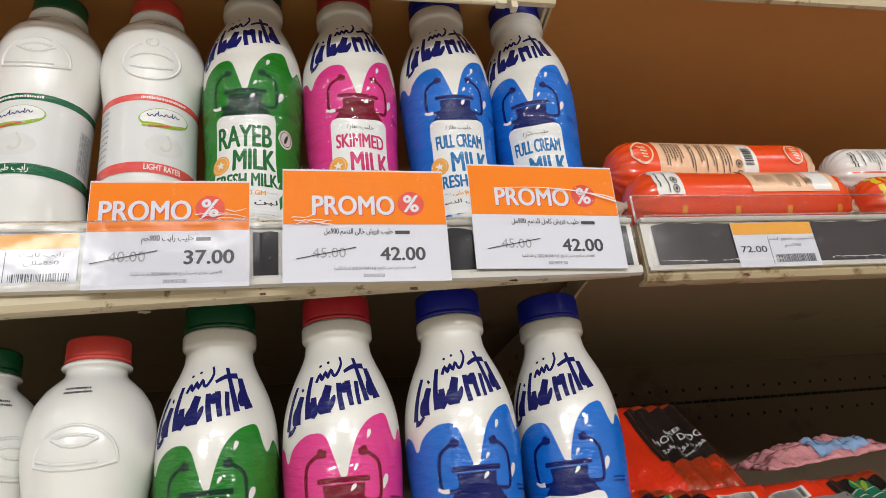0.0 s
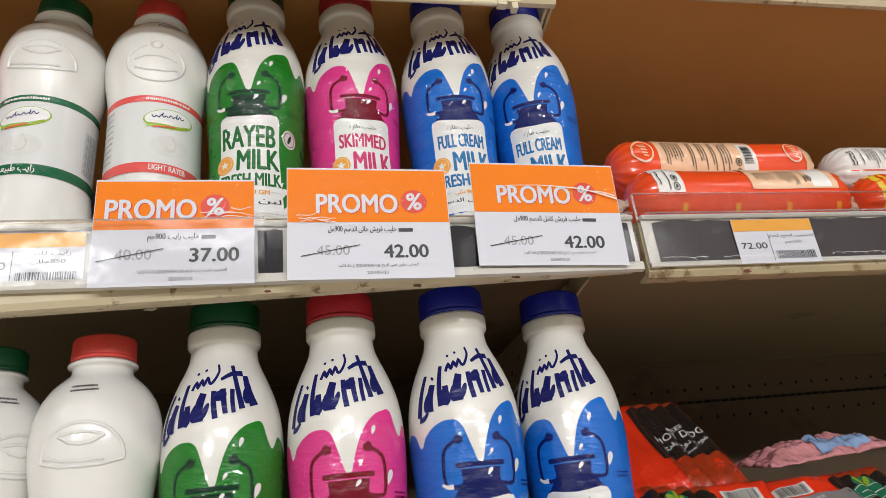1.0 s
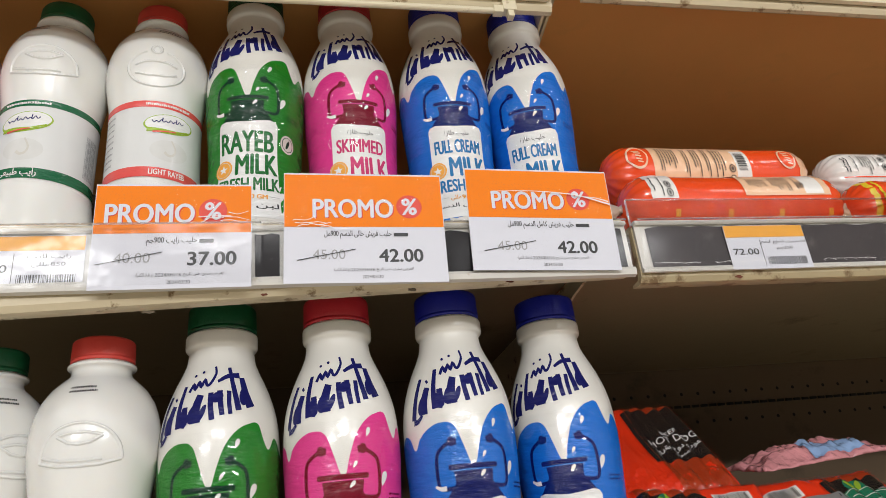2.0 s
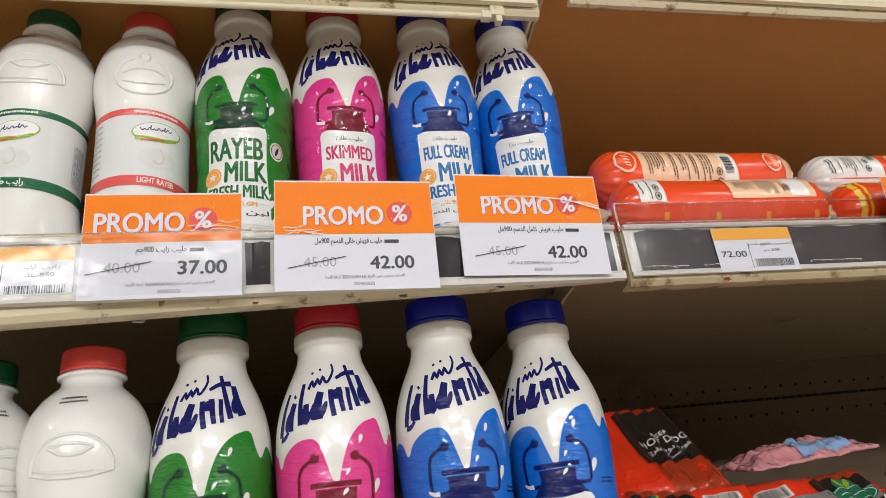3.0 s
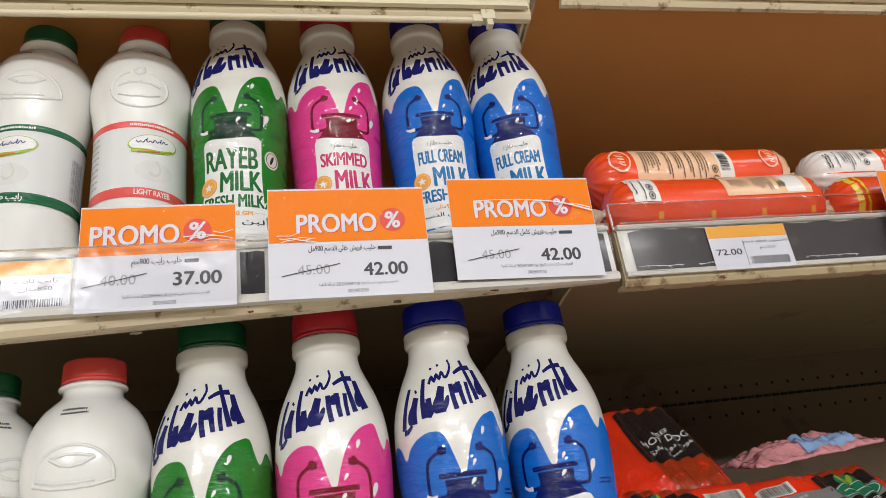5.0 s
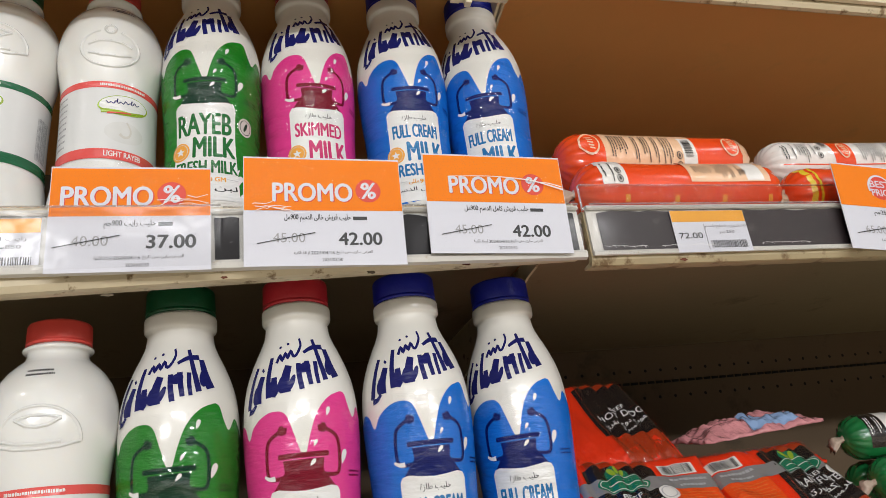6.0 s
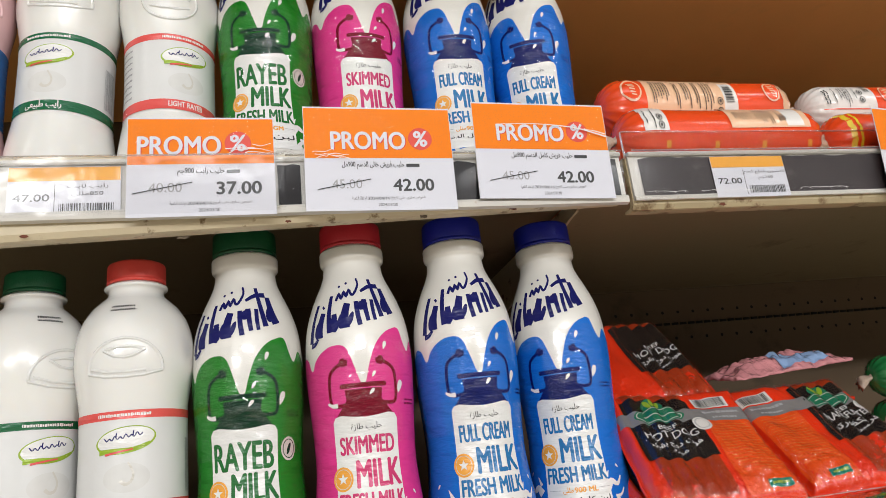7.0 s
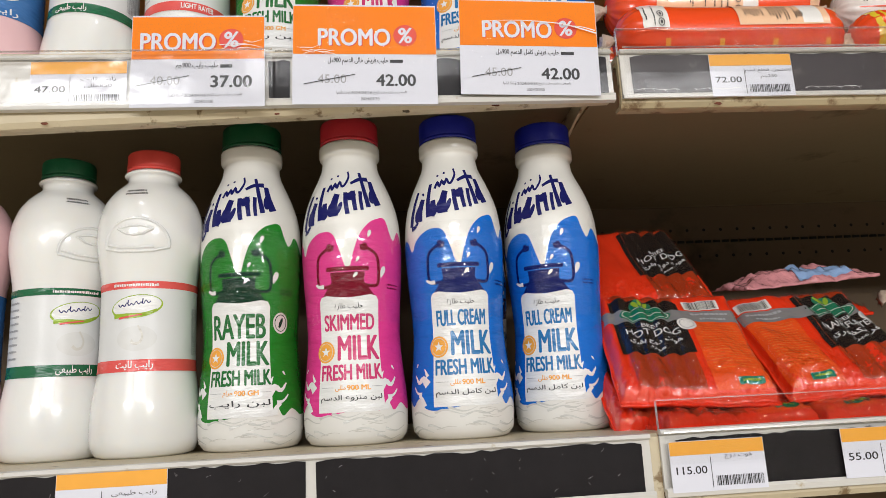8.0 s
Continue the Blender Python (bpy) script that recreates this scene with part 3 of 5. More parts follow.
def rail_tube(x0, x1, y, z, r=0.0026):
    """A thin tube under a shelf lip, held by a clip at its end."""
    ob = thing("rail_tube", pose(0, 0, 0), "pale plastic tube clipped under the shelf lip", "tube")
    ring_ = [(y + r * math.cos(2 * math.pi * i / 14), z + r * math.sin(2 * math.pi * i / 14)) for i in range(14)]
    extrude_profile("tube", ring_, x0, x1 - 0.004, M_CREAMRAIL, ob)
    box("socket", x1 - 0.0045, x1 + 0.0035, y - 0.0034, y + 0.0034, z - 0.0034, z + 0.0034, M_CREAMRAIL, ob, 0.0008, "white plastic socket")
    clip = box("clip", x1 + 0.0030, x1 + 0.0145, y - 0.0040, y + 0.0050, z - 0.0010, z + 0.0085, M_CREAMRAIL, ob, 0.0008, "white plastic clip")
    box("clip_foot", x1 + 0.0070, x1 + 0.0120, y - 0.0034, y + 0.0034, z - 0.0068, z - 0.0005, M_CREAMRAIL, clip, 0.0006)


rail_tube(LEFT, 0.0960, F_TOP + 0.0025, Z_TOP - 0.0665 - 0.0026)


def guard(x0, x1, y, z0, z1):
    ob = thing("acrylic_guard", pose(0, 0, 0), "low clear acrylic guard along the shelf edge", "guard", "acrylic guards")
    bm = bmesh.new()
    add_box(bm, x0, x1, y, y + 0.0016, z0, z1, 0.0004)
    part("pane", bm, M_ACRYLIC, ob, smooth=False)
    box("top_edge", x0, x1, y - 0.0002, y + 0.0018, z1 + 0.0001, z1 + 0.0007, M_EDGE, ob, label="polished upper edge")
    box("end_edge", x0 - 0.0008, x0 - 0.0001, y - 0.0002, y + 0.0018, z0, z1, M_EDGE, ob, label="polished end")


guard(SPLIT + 0.005, RIGHT - 0.01, F_UP + 0.003, Z_RIGHT + 0.0005, 1.462)
guard(SPLIT - 0.001, RIGHT - 0.01, F_LOW + 0.003, Z_LOW + 0.001, 1.189)


# ---- price tags ----
def bars(x0, x1, y0, y1, rng, thin=False):
    """Unreadable writing: short bars along a line."""
    out, x = [], x0
    while x < x1:
        w = rng.uniform(0.0006, 0.0016) if thin else rng.uniform(0.0012, 0.0040)
        e = min(x1, x + w)
        out.append(rect(x, e, y0 + rng.random() * (y1 - y0) * 0.15, y1 - rng.random() * (y1 - y0) * 0.25))
        x = e + (0.0004 if thin else 0.0007)
    return out


def barcode(x0, x1, y0, y1, rng):
    out, x = [], x0
    while x < x1:
        w = rng.choice((0.00025, 0.00035, 0.0006, 0.0008))
        out.append(rect(x, min(x1, x + w), y0, y1))
        x += w + rng.choice((0.0003, 0.0005, 0.0007))
    return out


def leaf(ob, name, bm, material, y, label=""):
    return part(name, upright(bm, y), material, ob, label, smooth=False)


PW, PH = 0.101, 0.0755


def promo_tag(x, y, z, lean, roll, old, price, line, disc=True, scar=0, scar_x=0.06, fold=False, crop=0.0, tall=PH, hx=0.0, px=0.0, pz=0.0, cut=0.0, oz=0.0375, row=(0.0245, 0.0665, 0.0770)):
    """A promotion card in a clear sleeve; origin at the lower left corner."""
    ob = thing("promo_tag", pose(x, y, z, lean, roll, 0), "orange and white promotion price card in clear sleeve", "price tag", "promotion tags")
    s = 0.0004
    bm = bmesh.new()
    add_box(bm, crop, PW - cut, -0.0002, 0.0002, 0, tall)
    part("card", bm, M_PAPER, ob, smooth=False)
    head = leaf(ob, "header", flat([rect(crop + 0.0004, PW - cut - 0.0004, oz, tall - 0.0012)]), M_ORANGE, -s, "orange header")
    if disc:
        leaf(head, "title_shadow", text("PROMO", hx + 0.0184, hx + 0.0686, oz + 0.0061, oz + 0.0189, 0.036), M_REDDISC, -s * 1.5)
        leaf(head, "title", text("PROMO", hx + 0.0180, hx + 0.0680, oz + 0.0064, oz + 0.0192, 0.026), M_PAPER, -2 * s, "white lettering")
        leaf(head, "disc", flat([ellipse(hx + 0.0789, oz + 0.0143, 0.0083, 0.0083, 32)]), M_REDDISC, -1.5 * s, "red disc")
        leaf(head, "percent_sign", text("%", hx + 0.0745, hx + 0.0834, oz + 0.0085, oz + 0.0200, 0.03, 0.1), M_PAPER, -2 * s)
    else:
        leaf(head, "disc", flat([ellipse(0.043, 0.0550, 0.0110, 0.0105, 32)]), M_REDDISC, -1.5 * s, "red round badge")
        leaf(head, "title", text("BEST", 0.0335, 0.0535, 0.0555, 0.0615, 0.02), M_PAPER, -2 * s)
        leaf(head, "title", text("PRICE", 0.0335, 0.0535, 0.0478, 0.0538, 0.02), M_PAPER, -2 * s)
        leaf(head, "arc", flat([stroke([(0.043 + 0.0112 * math.cos(radians(a)), 0.0550 + 0.0112 * math.sin(radians(a))) for a in range(40, 200, 12)], 0.0012, 0.0022)]), M_PAPER, -2 * s)
    rng = random.Random(int(x * 1e4) + 99)
    leaf(ob, "product_line", text(arabic(line), row[0], row[1], oz - 0.0082, oz - 0.0026, 0.01), M_BLACK, -s)
    leaf(ob, "brand_bar", flat([rect(row[1] + 0.0014, row[2], oz - 0.0066, oz - 0.0042)]), M_BLACK, -s)
    leaf(ob, "old_price", text(old, px + 0.0175, px + 0.0372, pz + 0.0140, pz + 0.0205), M_GREYINK, -s, "grey struck-out price")
    leaf(ob, "strike_line", flat([stroke([(px + 0.0080, pz + 0.0132), (px + 0.0435, pz + 0.0205)], 0.0006)]), M_BLACK, -2 * s)
    leaf(ob, "price", text(price, px + 0.0582, px + 0.0856, pz + 0.0120, pz + 0.0205, 0.03), M_BLACK, -s, "bold black price")
    leaf(ob, "validity_line", text(arabic("العرض سارى حتى تاريخ") , 0.0560, 0.0790, 0.0070, 0.0100), M_BLACK, -s)
    leaf(ob, "until_date", text("2024/04/16", 0.0405, 0.0550, 0.0074, 0.0096), M_BLACK, -s)
    leaf(ob, "validity_line", text(arabic("او نفاذ الكمية"), 0.0300, 0.0396, 0.0070, 0.0100), M_BLACK, -s)
    leaf(ob, "print_date", text("2024/03/30", 0.0472, 0.0600, 0.0028, 0.0050), M_BLACK, -s)
    if scar:
        tears = []
        for i in range(scar):
            xx, zz = rng.uniform(scar_x, scar_x + 0.025), oz + rng.uniform(-0.001, 0.013 if scar_x > 0.03 else 0.004)
            pts = [(xx, zz)]
            for k in range(6):
                pts.append((pts[-1][0] + rng.uniform(0.001, 0.0045), pts[-1][1] + rng.uniform(-0.0014, 0.0016)))
            tears.append(stroke([p for p in pts if p[0] < PW - cut - 0.001] or pts[:1], 0.0005, 0.0003))
        leaf(ob, "sleeve_creases", flat([t for t in tears if t]), M_SCUFFGLINT, -0.0022, "white creases in the sleeve")
    if fold:
        leaf(ob, "sleeve_fold", flat([stroke([(0.018, oz + 0.0185), (0.045, oz + 0.0192), (0.066, oz + 0.0180), (0.080, oz + 0.0160), (0.100, oz + 0.0100)], 0.0003, 0.0011), stroke([(0.079, oz + 0.0158), (0.090, oz + 0.0148), (0.099, oz + 0.0122)], 0.0004, 0.0008)]), M_SCUFFGLINT, -0.0022, "white fold in the sleeve")
    bm = bmesh.new()
    r = bmesh.ops.create_grid(bm, x_segments=24, y_segments=18, size=0.5)
    for v in bm.verts:
        u, w = v.co.x + 0.5, v.co.y + 0.5
        v.co = Vector((crop - 0.003 + u * (PW - cut - crop + 0.006), -0.0016 - 0.0003 * math.sin(u * 9 + w * 4), w * (tall + 0.003)))
    part("sleeve", bm, M_CLEAR, ob, "clear plastic sleeve")
    return ob


def price_tag(x, y, z, price, lines, seed, w=0.064, h=0.0335):
    ob = thing("price_tag", pose(x, y, z), "small white shelf price label with an amber top band", "price tag", "shelf price labels")
    s = 0.0003
    rng = random.Random(seed)
    bm = bmesh.new()
    add_box(bm, 0, w, -0.0001, 0.0001, 0, h)
    part("card", bm, M_PAPER, ob, smooth=False)
    leaf(ob, "band", flat([rect(0.0003, w - 0.0003, h * 0.72, h - 0.0003)]), M_AMBER, -s, "amber band")
    leaf(ob, "price", text(price, 0.0035, 0.0235, 0.0108, 0.0154, 0.014), M_BLACK, -s)
    leaf(ob, "divider", flat([rect(0.0262, 0.0266, 0.002, h * 0.66)]), M_BLACK, -s)
    for i, ln in enumerate(lines):
        n = len(ln) * 0.0013
        leaf(ob, "product_line", text(arabic(ln), 0.045 - n, 0.045 + n, 0.0185 - i * 0.0050, 0.0218 - i * 0.0050), M_BLACK, -s)
    leaf(ob, "barcode", flat(barcode(0.0290, 0.0600, 0.0030, 0.0090, rng)), M_BLACK, -s)
    return ob


promo_tag(-0.1865, F_UP - 0.0080, 1.4008, 0.3, 0.2, "40.00", "37.00", "حليب رايب 900جم", scar=5, pz=0.0022, crop=0.0045, tall=0.0680, hx=-0.0072, cut=0.0065, oz=0.0352, row=(0.0345, 0.0630, 0.0725))
promo_tag(-0.0735, F_UP - 0.0080, 1.4015, 0.3, 1.0, "45.00", "42.00", "حليب فريش خالى الدسم 900مل", scar=5, scar_x=0.0005, pz=0.0016)
promo_tag(0.0440, F_UP - 0.0080, 1.4070, 0.3, 1.6, "45.00", "42.00", "حليب فريش كامل الدسم 900مل", fold=True, tall=0.0740, hx=-0.0010, px=0.0003, row=(0.026, 0.072, 0.083))
promo_tag(0.3810, F_UP - 0.0080, 1.4020, 0.3, 5.0, "65.00", "59.00", "لانشون 250جم", disc=False, row=(0.030, 0.062, 0.072))
price_tag(-0.2500, F_UP - 0.0025, 1.4045, "47.00", ["رايب لايت", "850مللى"], 3)
price_tag(0.2312, F_UP - 0.0025, 1.4045, "72.00", ["لانشون قطع لحم", "250جم"], 4)
price_tag(-0.2120, F_LOW - 0.0025, 1.1330, "47.00", ["رايب طبيعى"], 5)
price_tag(0.1605, F_LOW - 0.0052, 1.1325, "115.00", ["هوت دوج"], 6, 0.0625, 0.0310)
price_tag(0.2755, F_LOW - 0.0052, 1.1345, "55.00", ["لانشون"], 7, 0.0625, 0.0310)


# ---- wear on the shelf fronts ----
def blot(cx, cz, w, h, seed):
    rng = random.Random(seed)
    return [(cx + w * math.cos(2 * math.pi * i / 14) * rng.uniform(0.5, 1.1), cz + h * math.sin(2 * math.pi * i / 14) * rng.uniform(0.5, 1.1)) for i in range(14)]


def mark(name, shapes, y, material, label, category):
    ob = thing(name, pose(0, 0, 0), label, category, "marks on the shelf fronts")
    part("patch", upright(flat(shapes), y), material, ob, smooth=False)


M_STICKER = mat("old_sticker", (0.42, 0.37, 0.22), 0.7, var=0.25, scale=150, wear=((0.62, 0.58, 0.47), 90.0, 0.45, 0.55))
M_DIRT = mat("dirt_patch", (0.10, 0.075, 0.045), 0.8, var=0.4, scale=160)
for i, (x, z, w, h, kind) in enumerate(((-0.225, 1.6560, 0.0060, 0.0050, 1), (-0.105, 1.6480, 0.0075, 0.0035, 0), (-0.052, 1.6540, 0.0060, 0.0045, 0), (0.010, 1.6520, 0.0050, 0.0060, 0), (0.062, 1.6560, 0.0070, 0.0040, 0), (0.100, 1.6500, 0.0040, 0.0020, 1), (-0.160, 1.6700, 0.0080, 0.0040, 0), (0.200, 1.6700, 0.0060, 0.0030, 1), (0.290, 1.6720, 0.0090, 0.0035, 0), (-0.290, 1.6580, 0.0070, 0.0050, 0))):
    mark("sticker_remains" if kind == 0 else "dirt_patch", [blot(x, z, w, h, i)], F_TOP - (0.0014 if 1.644 < z < 1.682 else 0.0014), M_STICKER if kind == 0 else M_DIRT, "yellowed torn sticker remains on the shelf front" if kind == 0 else "dark scuffed patch on the shelf front", "stain")
for i, (x, z, w, h) in enumerate(((0.2360, 1.4005, 0.0036, 0.0016), (-0.2400, 1.3945, 0.0030, 0.0012), (-0.0850, 1.3985, 0.0024, 0.0012), (0.0700, 1.4020, 0.0040, 0.0010), (0.1100, 1.4030, 0.0030, 0.0008))):
    mark("rust_spot", [blot(x, z, w, h, 40 + i)], F_UP + 0.0009, M_RUST, "small rust spot on the shelf lip", "stain")


def torn(x0, x1, z, seed):
    """White strokes painted as glints where the clear cover has split."""
    rng = random.Random(seed)
    pts, x = [], x0
    while x < x1:
        pts.append((x, z + rng.uniform(-0.0004, 0.0007)))
        x += rng.uniform(0.0025, 0.0060)
    return [stroke(pts, 0.0002, 0.00035)] + [stroke([p, (p[0] + rng.uniform(0.001, 0.003), p[1] - rng.uniform(0.0005, 0.002))], 0.0003, 0.0001) for p in pts[::2]]


for i, (x0, x1) in enumerate(((0.170, 0.205), (0.215, 0.262), (0.300, 0.345))):
    mark("torn_film_glint", torn(x0, x1, 1.4085, 70 + i), F_UP - 0.0078, M_SCUFFGLINT, "white glints painted along split clear film on the price rail", "torn film")
for i, (x, z, w, h) in enumerate(((-0.2800, 1.3790, 0.0030, 0.0012), (-0.1500, 1.3900, 0.0045, 0.0010), (0.0050, 1.3985, 0.0035, 0.0012), (0.1350, 1.4055, 0.0050, 0.0014))):
    mark("dirt_patch", [blot(x, z, w, h, 90 + i)], F_UP + 0.0009, M_DIRT, "dark chipped patch on the shelf lip", "stain")


# ---- sleeved milk bottles ----
LAB = smooth_profile([(0.0, 0.0290), (0.0015, 0.0335), (0.006, 0.0370), (0.014, 0.0380), (0.030, 0.0381), (0.050, 0.0362), (0.073, 0.0344), (0.095, 0.0351), (0.117, 0.0367), (0.140, 0.0379), (0.1560, 0.0376), (0.1660, 0.0367), (0.1760, 0.0347), (0.1860, 0.0315), (0.1950, 0.0278), (0.2040, 0.0238), (0.2100, 0.0220), (0.2150, 0.0214)])
LAB_NECK = LAB + [(0.2168, 0.0216), (0.2176, 0.0228), (0.2186, 0.0235), (0.2200, 0.0238), (0.2262, 0.0238), (0.2274, 0.0234), (0.2280, 0.0226), (0.2284, 0.0214), (0.2400, 0.0210)]
HIGH = [(-0.121, 0.160), (-0.105, 0.167), (-0.088, 0.158), (-0.072, 0.165), (-0.058, 0.157), (-0.048, 0.163), (-0.0405, 0.1600), (-0.0370, 0.1530), (-0.0345, 0.1530), (-0.031, 0.159), (-0.023, 0.1650), (-0.014, 0.1672), (-0.006, 0.1640), (-0.001, 0.150), (0.0018, 0.1410), (0.0040, 0.1392), (0.0058, 0.1410), (0.0080, 0.150), (0.0125, 0.163), (0.019, 0.1715), (0.027, 0.1760), (0.0345, 0.1765), (0.0385, 0.1670), (0.0425, 0.1615), (0.050, 0.169), (0.064, 0.158), (0.082, 0.166), (0.100, 0.157), (0.121, 0.160)]
LOW = [(-0.121, 0.032), (-0.090, 0.040), (-0.070, 0.030), (-0.052, 0.036), (-0.043, 0.030), (-0.034, 0.037), (-0.028, 0.0285), (-0.018, 0.026), (0.0, 0.029), (0.016, 0.032), (0.024, 0.029), (0.031, 0.0365), (0.036, 0.029), (0.044, 0.035), (0.056, 0.029), (0.080, 0.038), (0.100, 0.030), (0.121, 0.032)]


def cap(r, z0, z1, material, parent, ribs=True, label=""):
    b = 0.0022
    prof = [(z0, r - 0.0012), (z0, r), (z0 + 0.0022, r), (z0 + 0.0024, r - 0.0004), (z0 + 0.0030, r - 0.0004), (z0 + 0.0032, r), (z1 - b, r - 0.0003), (z1 - b * 0.4, r - 0.0010), (z1, r - b - 0.0006), (z1 + 0.0001, r * 0.5)]
    bm = lathe(prof, 144, True, 48 if ribs else 0, 0.0006, (z0 + 0.0031, z1 - b * 0.5))
    ob = part("cap", bm, material, parent, label)
    return ob


def logo_shapes():
    """A rising band of brush stems and drops in place of the brand name."""
    def at(p, h):
        u = -0.0360 + 0.0680 * p
        return u, 0.1525 + 0.28 * (u + 0.0360) + h
    stems = (
        ((0.060, 0.0310), (0.030, 0.0180), (0.010, 0.0045), 0.0034, 0.0044), ((0.012, 0.0032), (0.070, 0.0022), (0.125, 0.0045), 0.0044, 0.0020),
        ((0.175, 0.0215), (0.145, 0.0130), (0.140, 0.0045), 0.0046, 0.0068), ((0.258, 0.0320), (0.255, 0.0180), (0.270, 0.0045), 0.0032, 0.0040),
        ((0.320, 0.0165), (0.325, 0.0100), (0.305, 0.0040), 0.0040, 0.0056), ((0.470, 0.0205), (0.440, 0.0120), (0.445, 0.0030), 0.0050, 0.0070),
        ((0.575, 0.0195), (0.580, 0.0110), (0.600, 0.0012), 0.0036, 0.0034), ((0.665, 0.0190), (0.675, 0.0100), (0.690, 0.0022), 0.0040, 0.0030),
        ((0.760, 0.0168), (0.755, 0.0090), (0.765, 0.0012), 0.0032, 0.0026), ((0.785, 0.0330), (0.815, 0.0160), (0.845, 0.0022), 0.0032, 0.0040),
        ((0.640, 0.0258), (0.760, 0.0272), (0.900, 0.0250), 0.0022, 0.0040), ((0.925, 0.0230), (0.935, 0.0120), (0.970, 0.0020), 0.0044, 0.0064))
    out = [stroke([at(*a), at(*b), at(*c)], w0, w1) for a, b, c, w0, w1 in stems]
    for p, h, rx, ry, tilt in ((0.125, 0.0110, 0.0034, 0.0066, -14), (0.320, 0.0090, 0.0036, 0.0056, 10), (0.420, 0.0095, 0.0036, 0.0064, -16), (0.505, 0.0080, 0.0018, 0.0055, -20), (0.640, 0.0150, 0.0034, 0.0045, -60), (0.910, 0.0100, 0.0032, 0.0060, -12)):
        out.append(ellipse(*at(p, h), rx, ry, 16, tilt))
    out.append(stroke([at(0.150, 0.0272), at(0.180, 0.0245)], 0.0018))
    teeth = [at(0.330 + 0.032 * k, 0.0262 + (0.0046 if k % 2 else -0.0002)) for k in range(7)]
    out.append(stroke(teeth + [at(0.560, 0.0262), at(0.615, 0.0320), at(0.600, 0.0375)], 0.0024, 0.0020))
    for p in (0.350, 0.450):
        out.append(ellipse(*at(p, 0.0368), 0.0013, 0.0010, 8))
    return out


def can_shapes(dx):
    """The churn with its lid and bail handle."""
    body = [(dx - 0.0128, 0.1360), (dx - 0.0120, 0.1290), (dx - 0.0180, 0.1215), (dx - 0.0215, 0.1175), (dx + 0.0215, 0.1175), (dx + 0.0180, 0.1215), (dx + 0.0120, 0.1290), (dx + 0.0128, 0.1360)]
    out = [body, rrect(dx - 0.0160, dx + 0.0160, 0.1368, 0.1400, 0.0012)]
    for s in (-1, 1):
        pts = [(dx + s * 0.0135, 0.1262), (dx + s * 0.0205, 0.1258), (dx + s * 0.0235, 0.1290), (dx + s * 0.0236, 0.1400), (dx + s * 0.0215, 0.1490), (dx + s * 0.0130, 0.1545)]
        out.append(stroke(pts, 0.0024))
        out.append(stroke([(dx + s * 0.0095, 0.1540), (dx + s * 0.0150, 0.1548)], 0.0042))
        out.append(rect(dx + s * 0.0128 - 0.0013, dx + s * 0.0128 + 0.0013, 0.1515, 0.1575))
    return out


def splash_shapes(side):
    s = side
    return [
        stroke([(s * 0.0250, 0.0480), (s * 0.0300, 0.0525), (s * 0.0350, 0.0500), (s * 0.0400, 0.0555)], 0.0065, 0.0010),
        stroke([(s * 0.0255, 0.0540), (s * 0.0290, 0.0600)], 0.0032, 0.0006),
        stroke([(s * 0.0310, 0.0410), (s * 0.0360, 0.0420), (s * 0.0410, 0.0470)], 0.0035, 0.0008),
        stroke([(s * 0.0285, 0.0300), (s * 0.0310, 0.0370), (s * 0.0345, 0.0395)], 0.0050, 0.0018),
        drop(s * 0.0385, 0.0625, 0.0022, s * 40),
    ]


def ridge(pts, w, h, profile):
    """A raised moulding line of width w and height h on a bottle's wall."""
    fine = []
    for (xa, ya), (xb, yb) in zip(pts, pts[1:]):
        fine += [(xa + (xb - xa) * k / 4, ya + (yb - ya) * k / 4) for k in range(4)]
    fine.append(pts[-1])
    bm = bmesh.new()
    rows = []
    for i, (x, y) in enumerate(fine):
        xa, ya = fine[max(0, i - 1)]
        xb, yb = fine[min(len(fine) - 1, i + 1)]
        d = math.hypot(xb - xa, yb - ya) or 1
        nx, ny = -(yb - ya) / d, (xb - xa) / d
        row = []
        for k in range(5):
            s = (k / 4 - 0.5) * w
            u, z = x + nx * s, y + ny * s
            r = radius_at(profile, z) + h * (0.5 + 0.5 * math.cos(2 * math.pi * (k / 4 - 0.5))) - 0.00005
            row.append(bm.verts.new((r * math.sin(u / R0), -r * math.cos(u / R0), z)))
        rows.append(row)
    for p, q in zip(rows, rows[1:]):
        for k in range(4):
            bm.faces.new((p[k], q[k], q[k + 1], p[k + 1]))
    return bm


def shrink_film(seed):
    """The creased clear film over the printed sleeve."""
    bm = bmesh.new()
    nu, nz = 130, 84
    grid = []
    for i in range(nu + 1):
        a = -1.75 + 3.5 * i / nu
        col = []
        for k in range(nz + 1):
            z = 0.086 + 0.072 * k / nz
            near = min(1.0, (a + 1.75) / 0.3, (1.75 - a) / 0.3, k / 12, (nz - k) / 12)
            q = Vector((a * 0.0375 * 42 + seed, z * 75, 1.7))
            q += 0.6 * noise.noise_vector(q * 0.6)
            crease = noise.noise(q) * 0.00110 + (1 - abs(noise.noise(q * 2.0)) * 2.0) * 0.00042
            waist = 0.12 + 0.88 * math.exp(-((z - 0.122) / 0.022) ** 2)
            r = radius_at(LAB, z) + 0.0011 + max(-0.0004, crease) * near * waist
            col.append(bm.verts.new((r * math.sin(a), -r * math.cos(a), z)))
        grid.append(col)
    for p, q in zip(grid, grid[1:]):
        for k in range(nz):
            bm.faces.new((p[k], q[k], q[k + 1], p[k + 1]))
    return bm


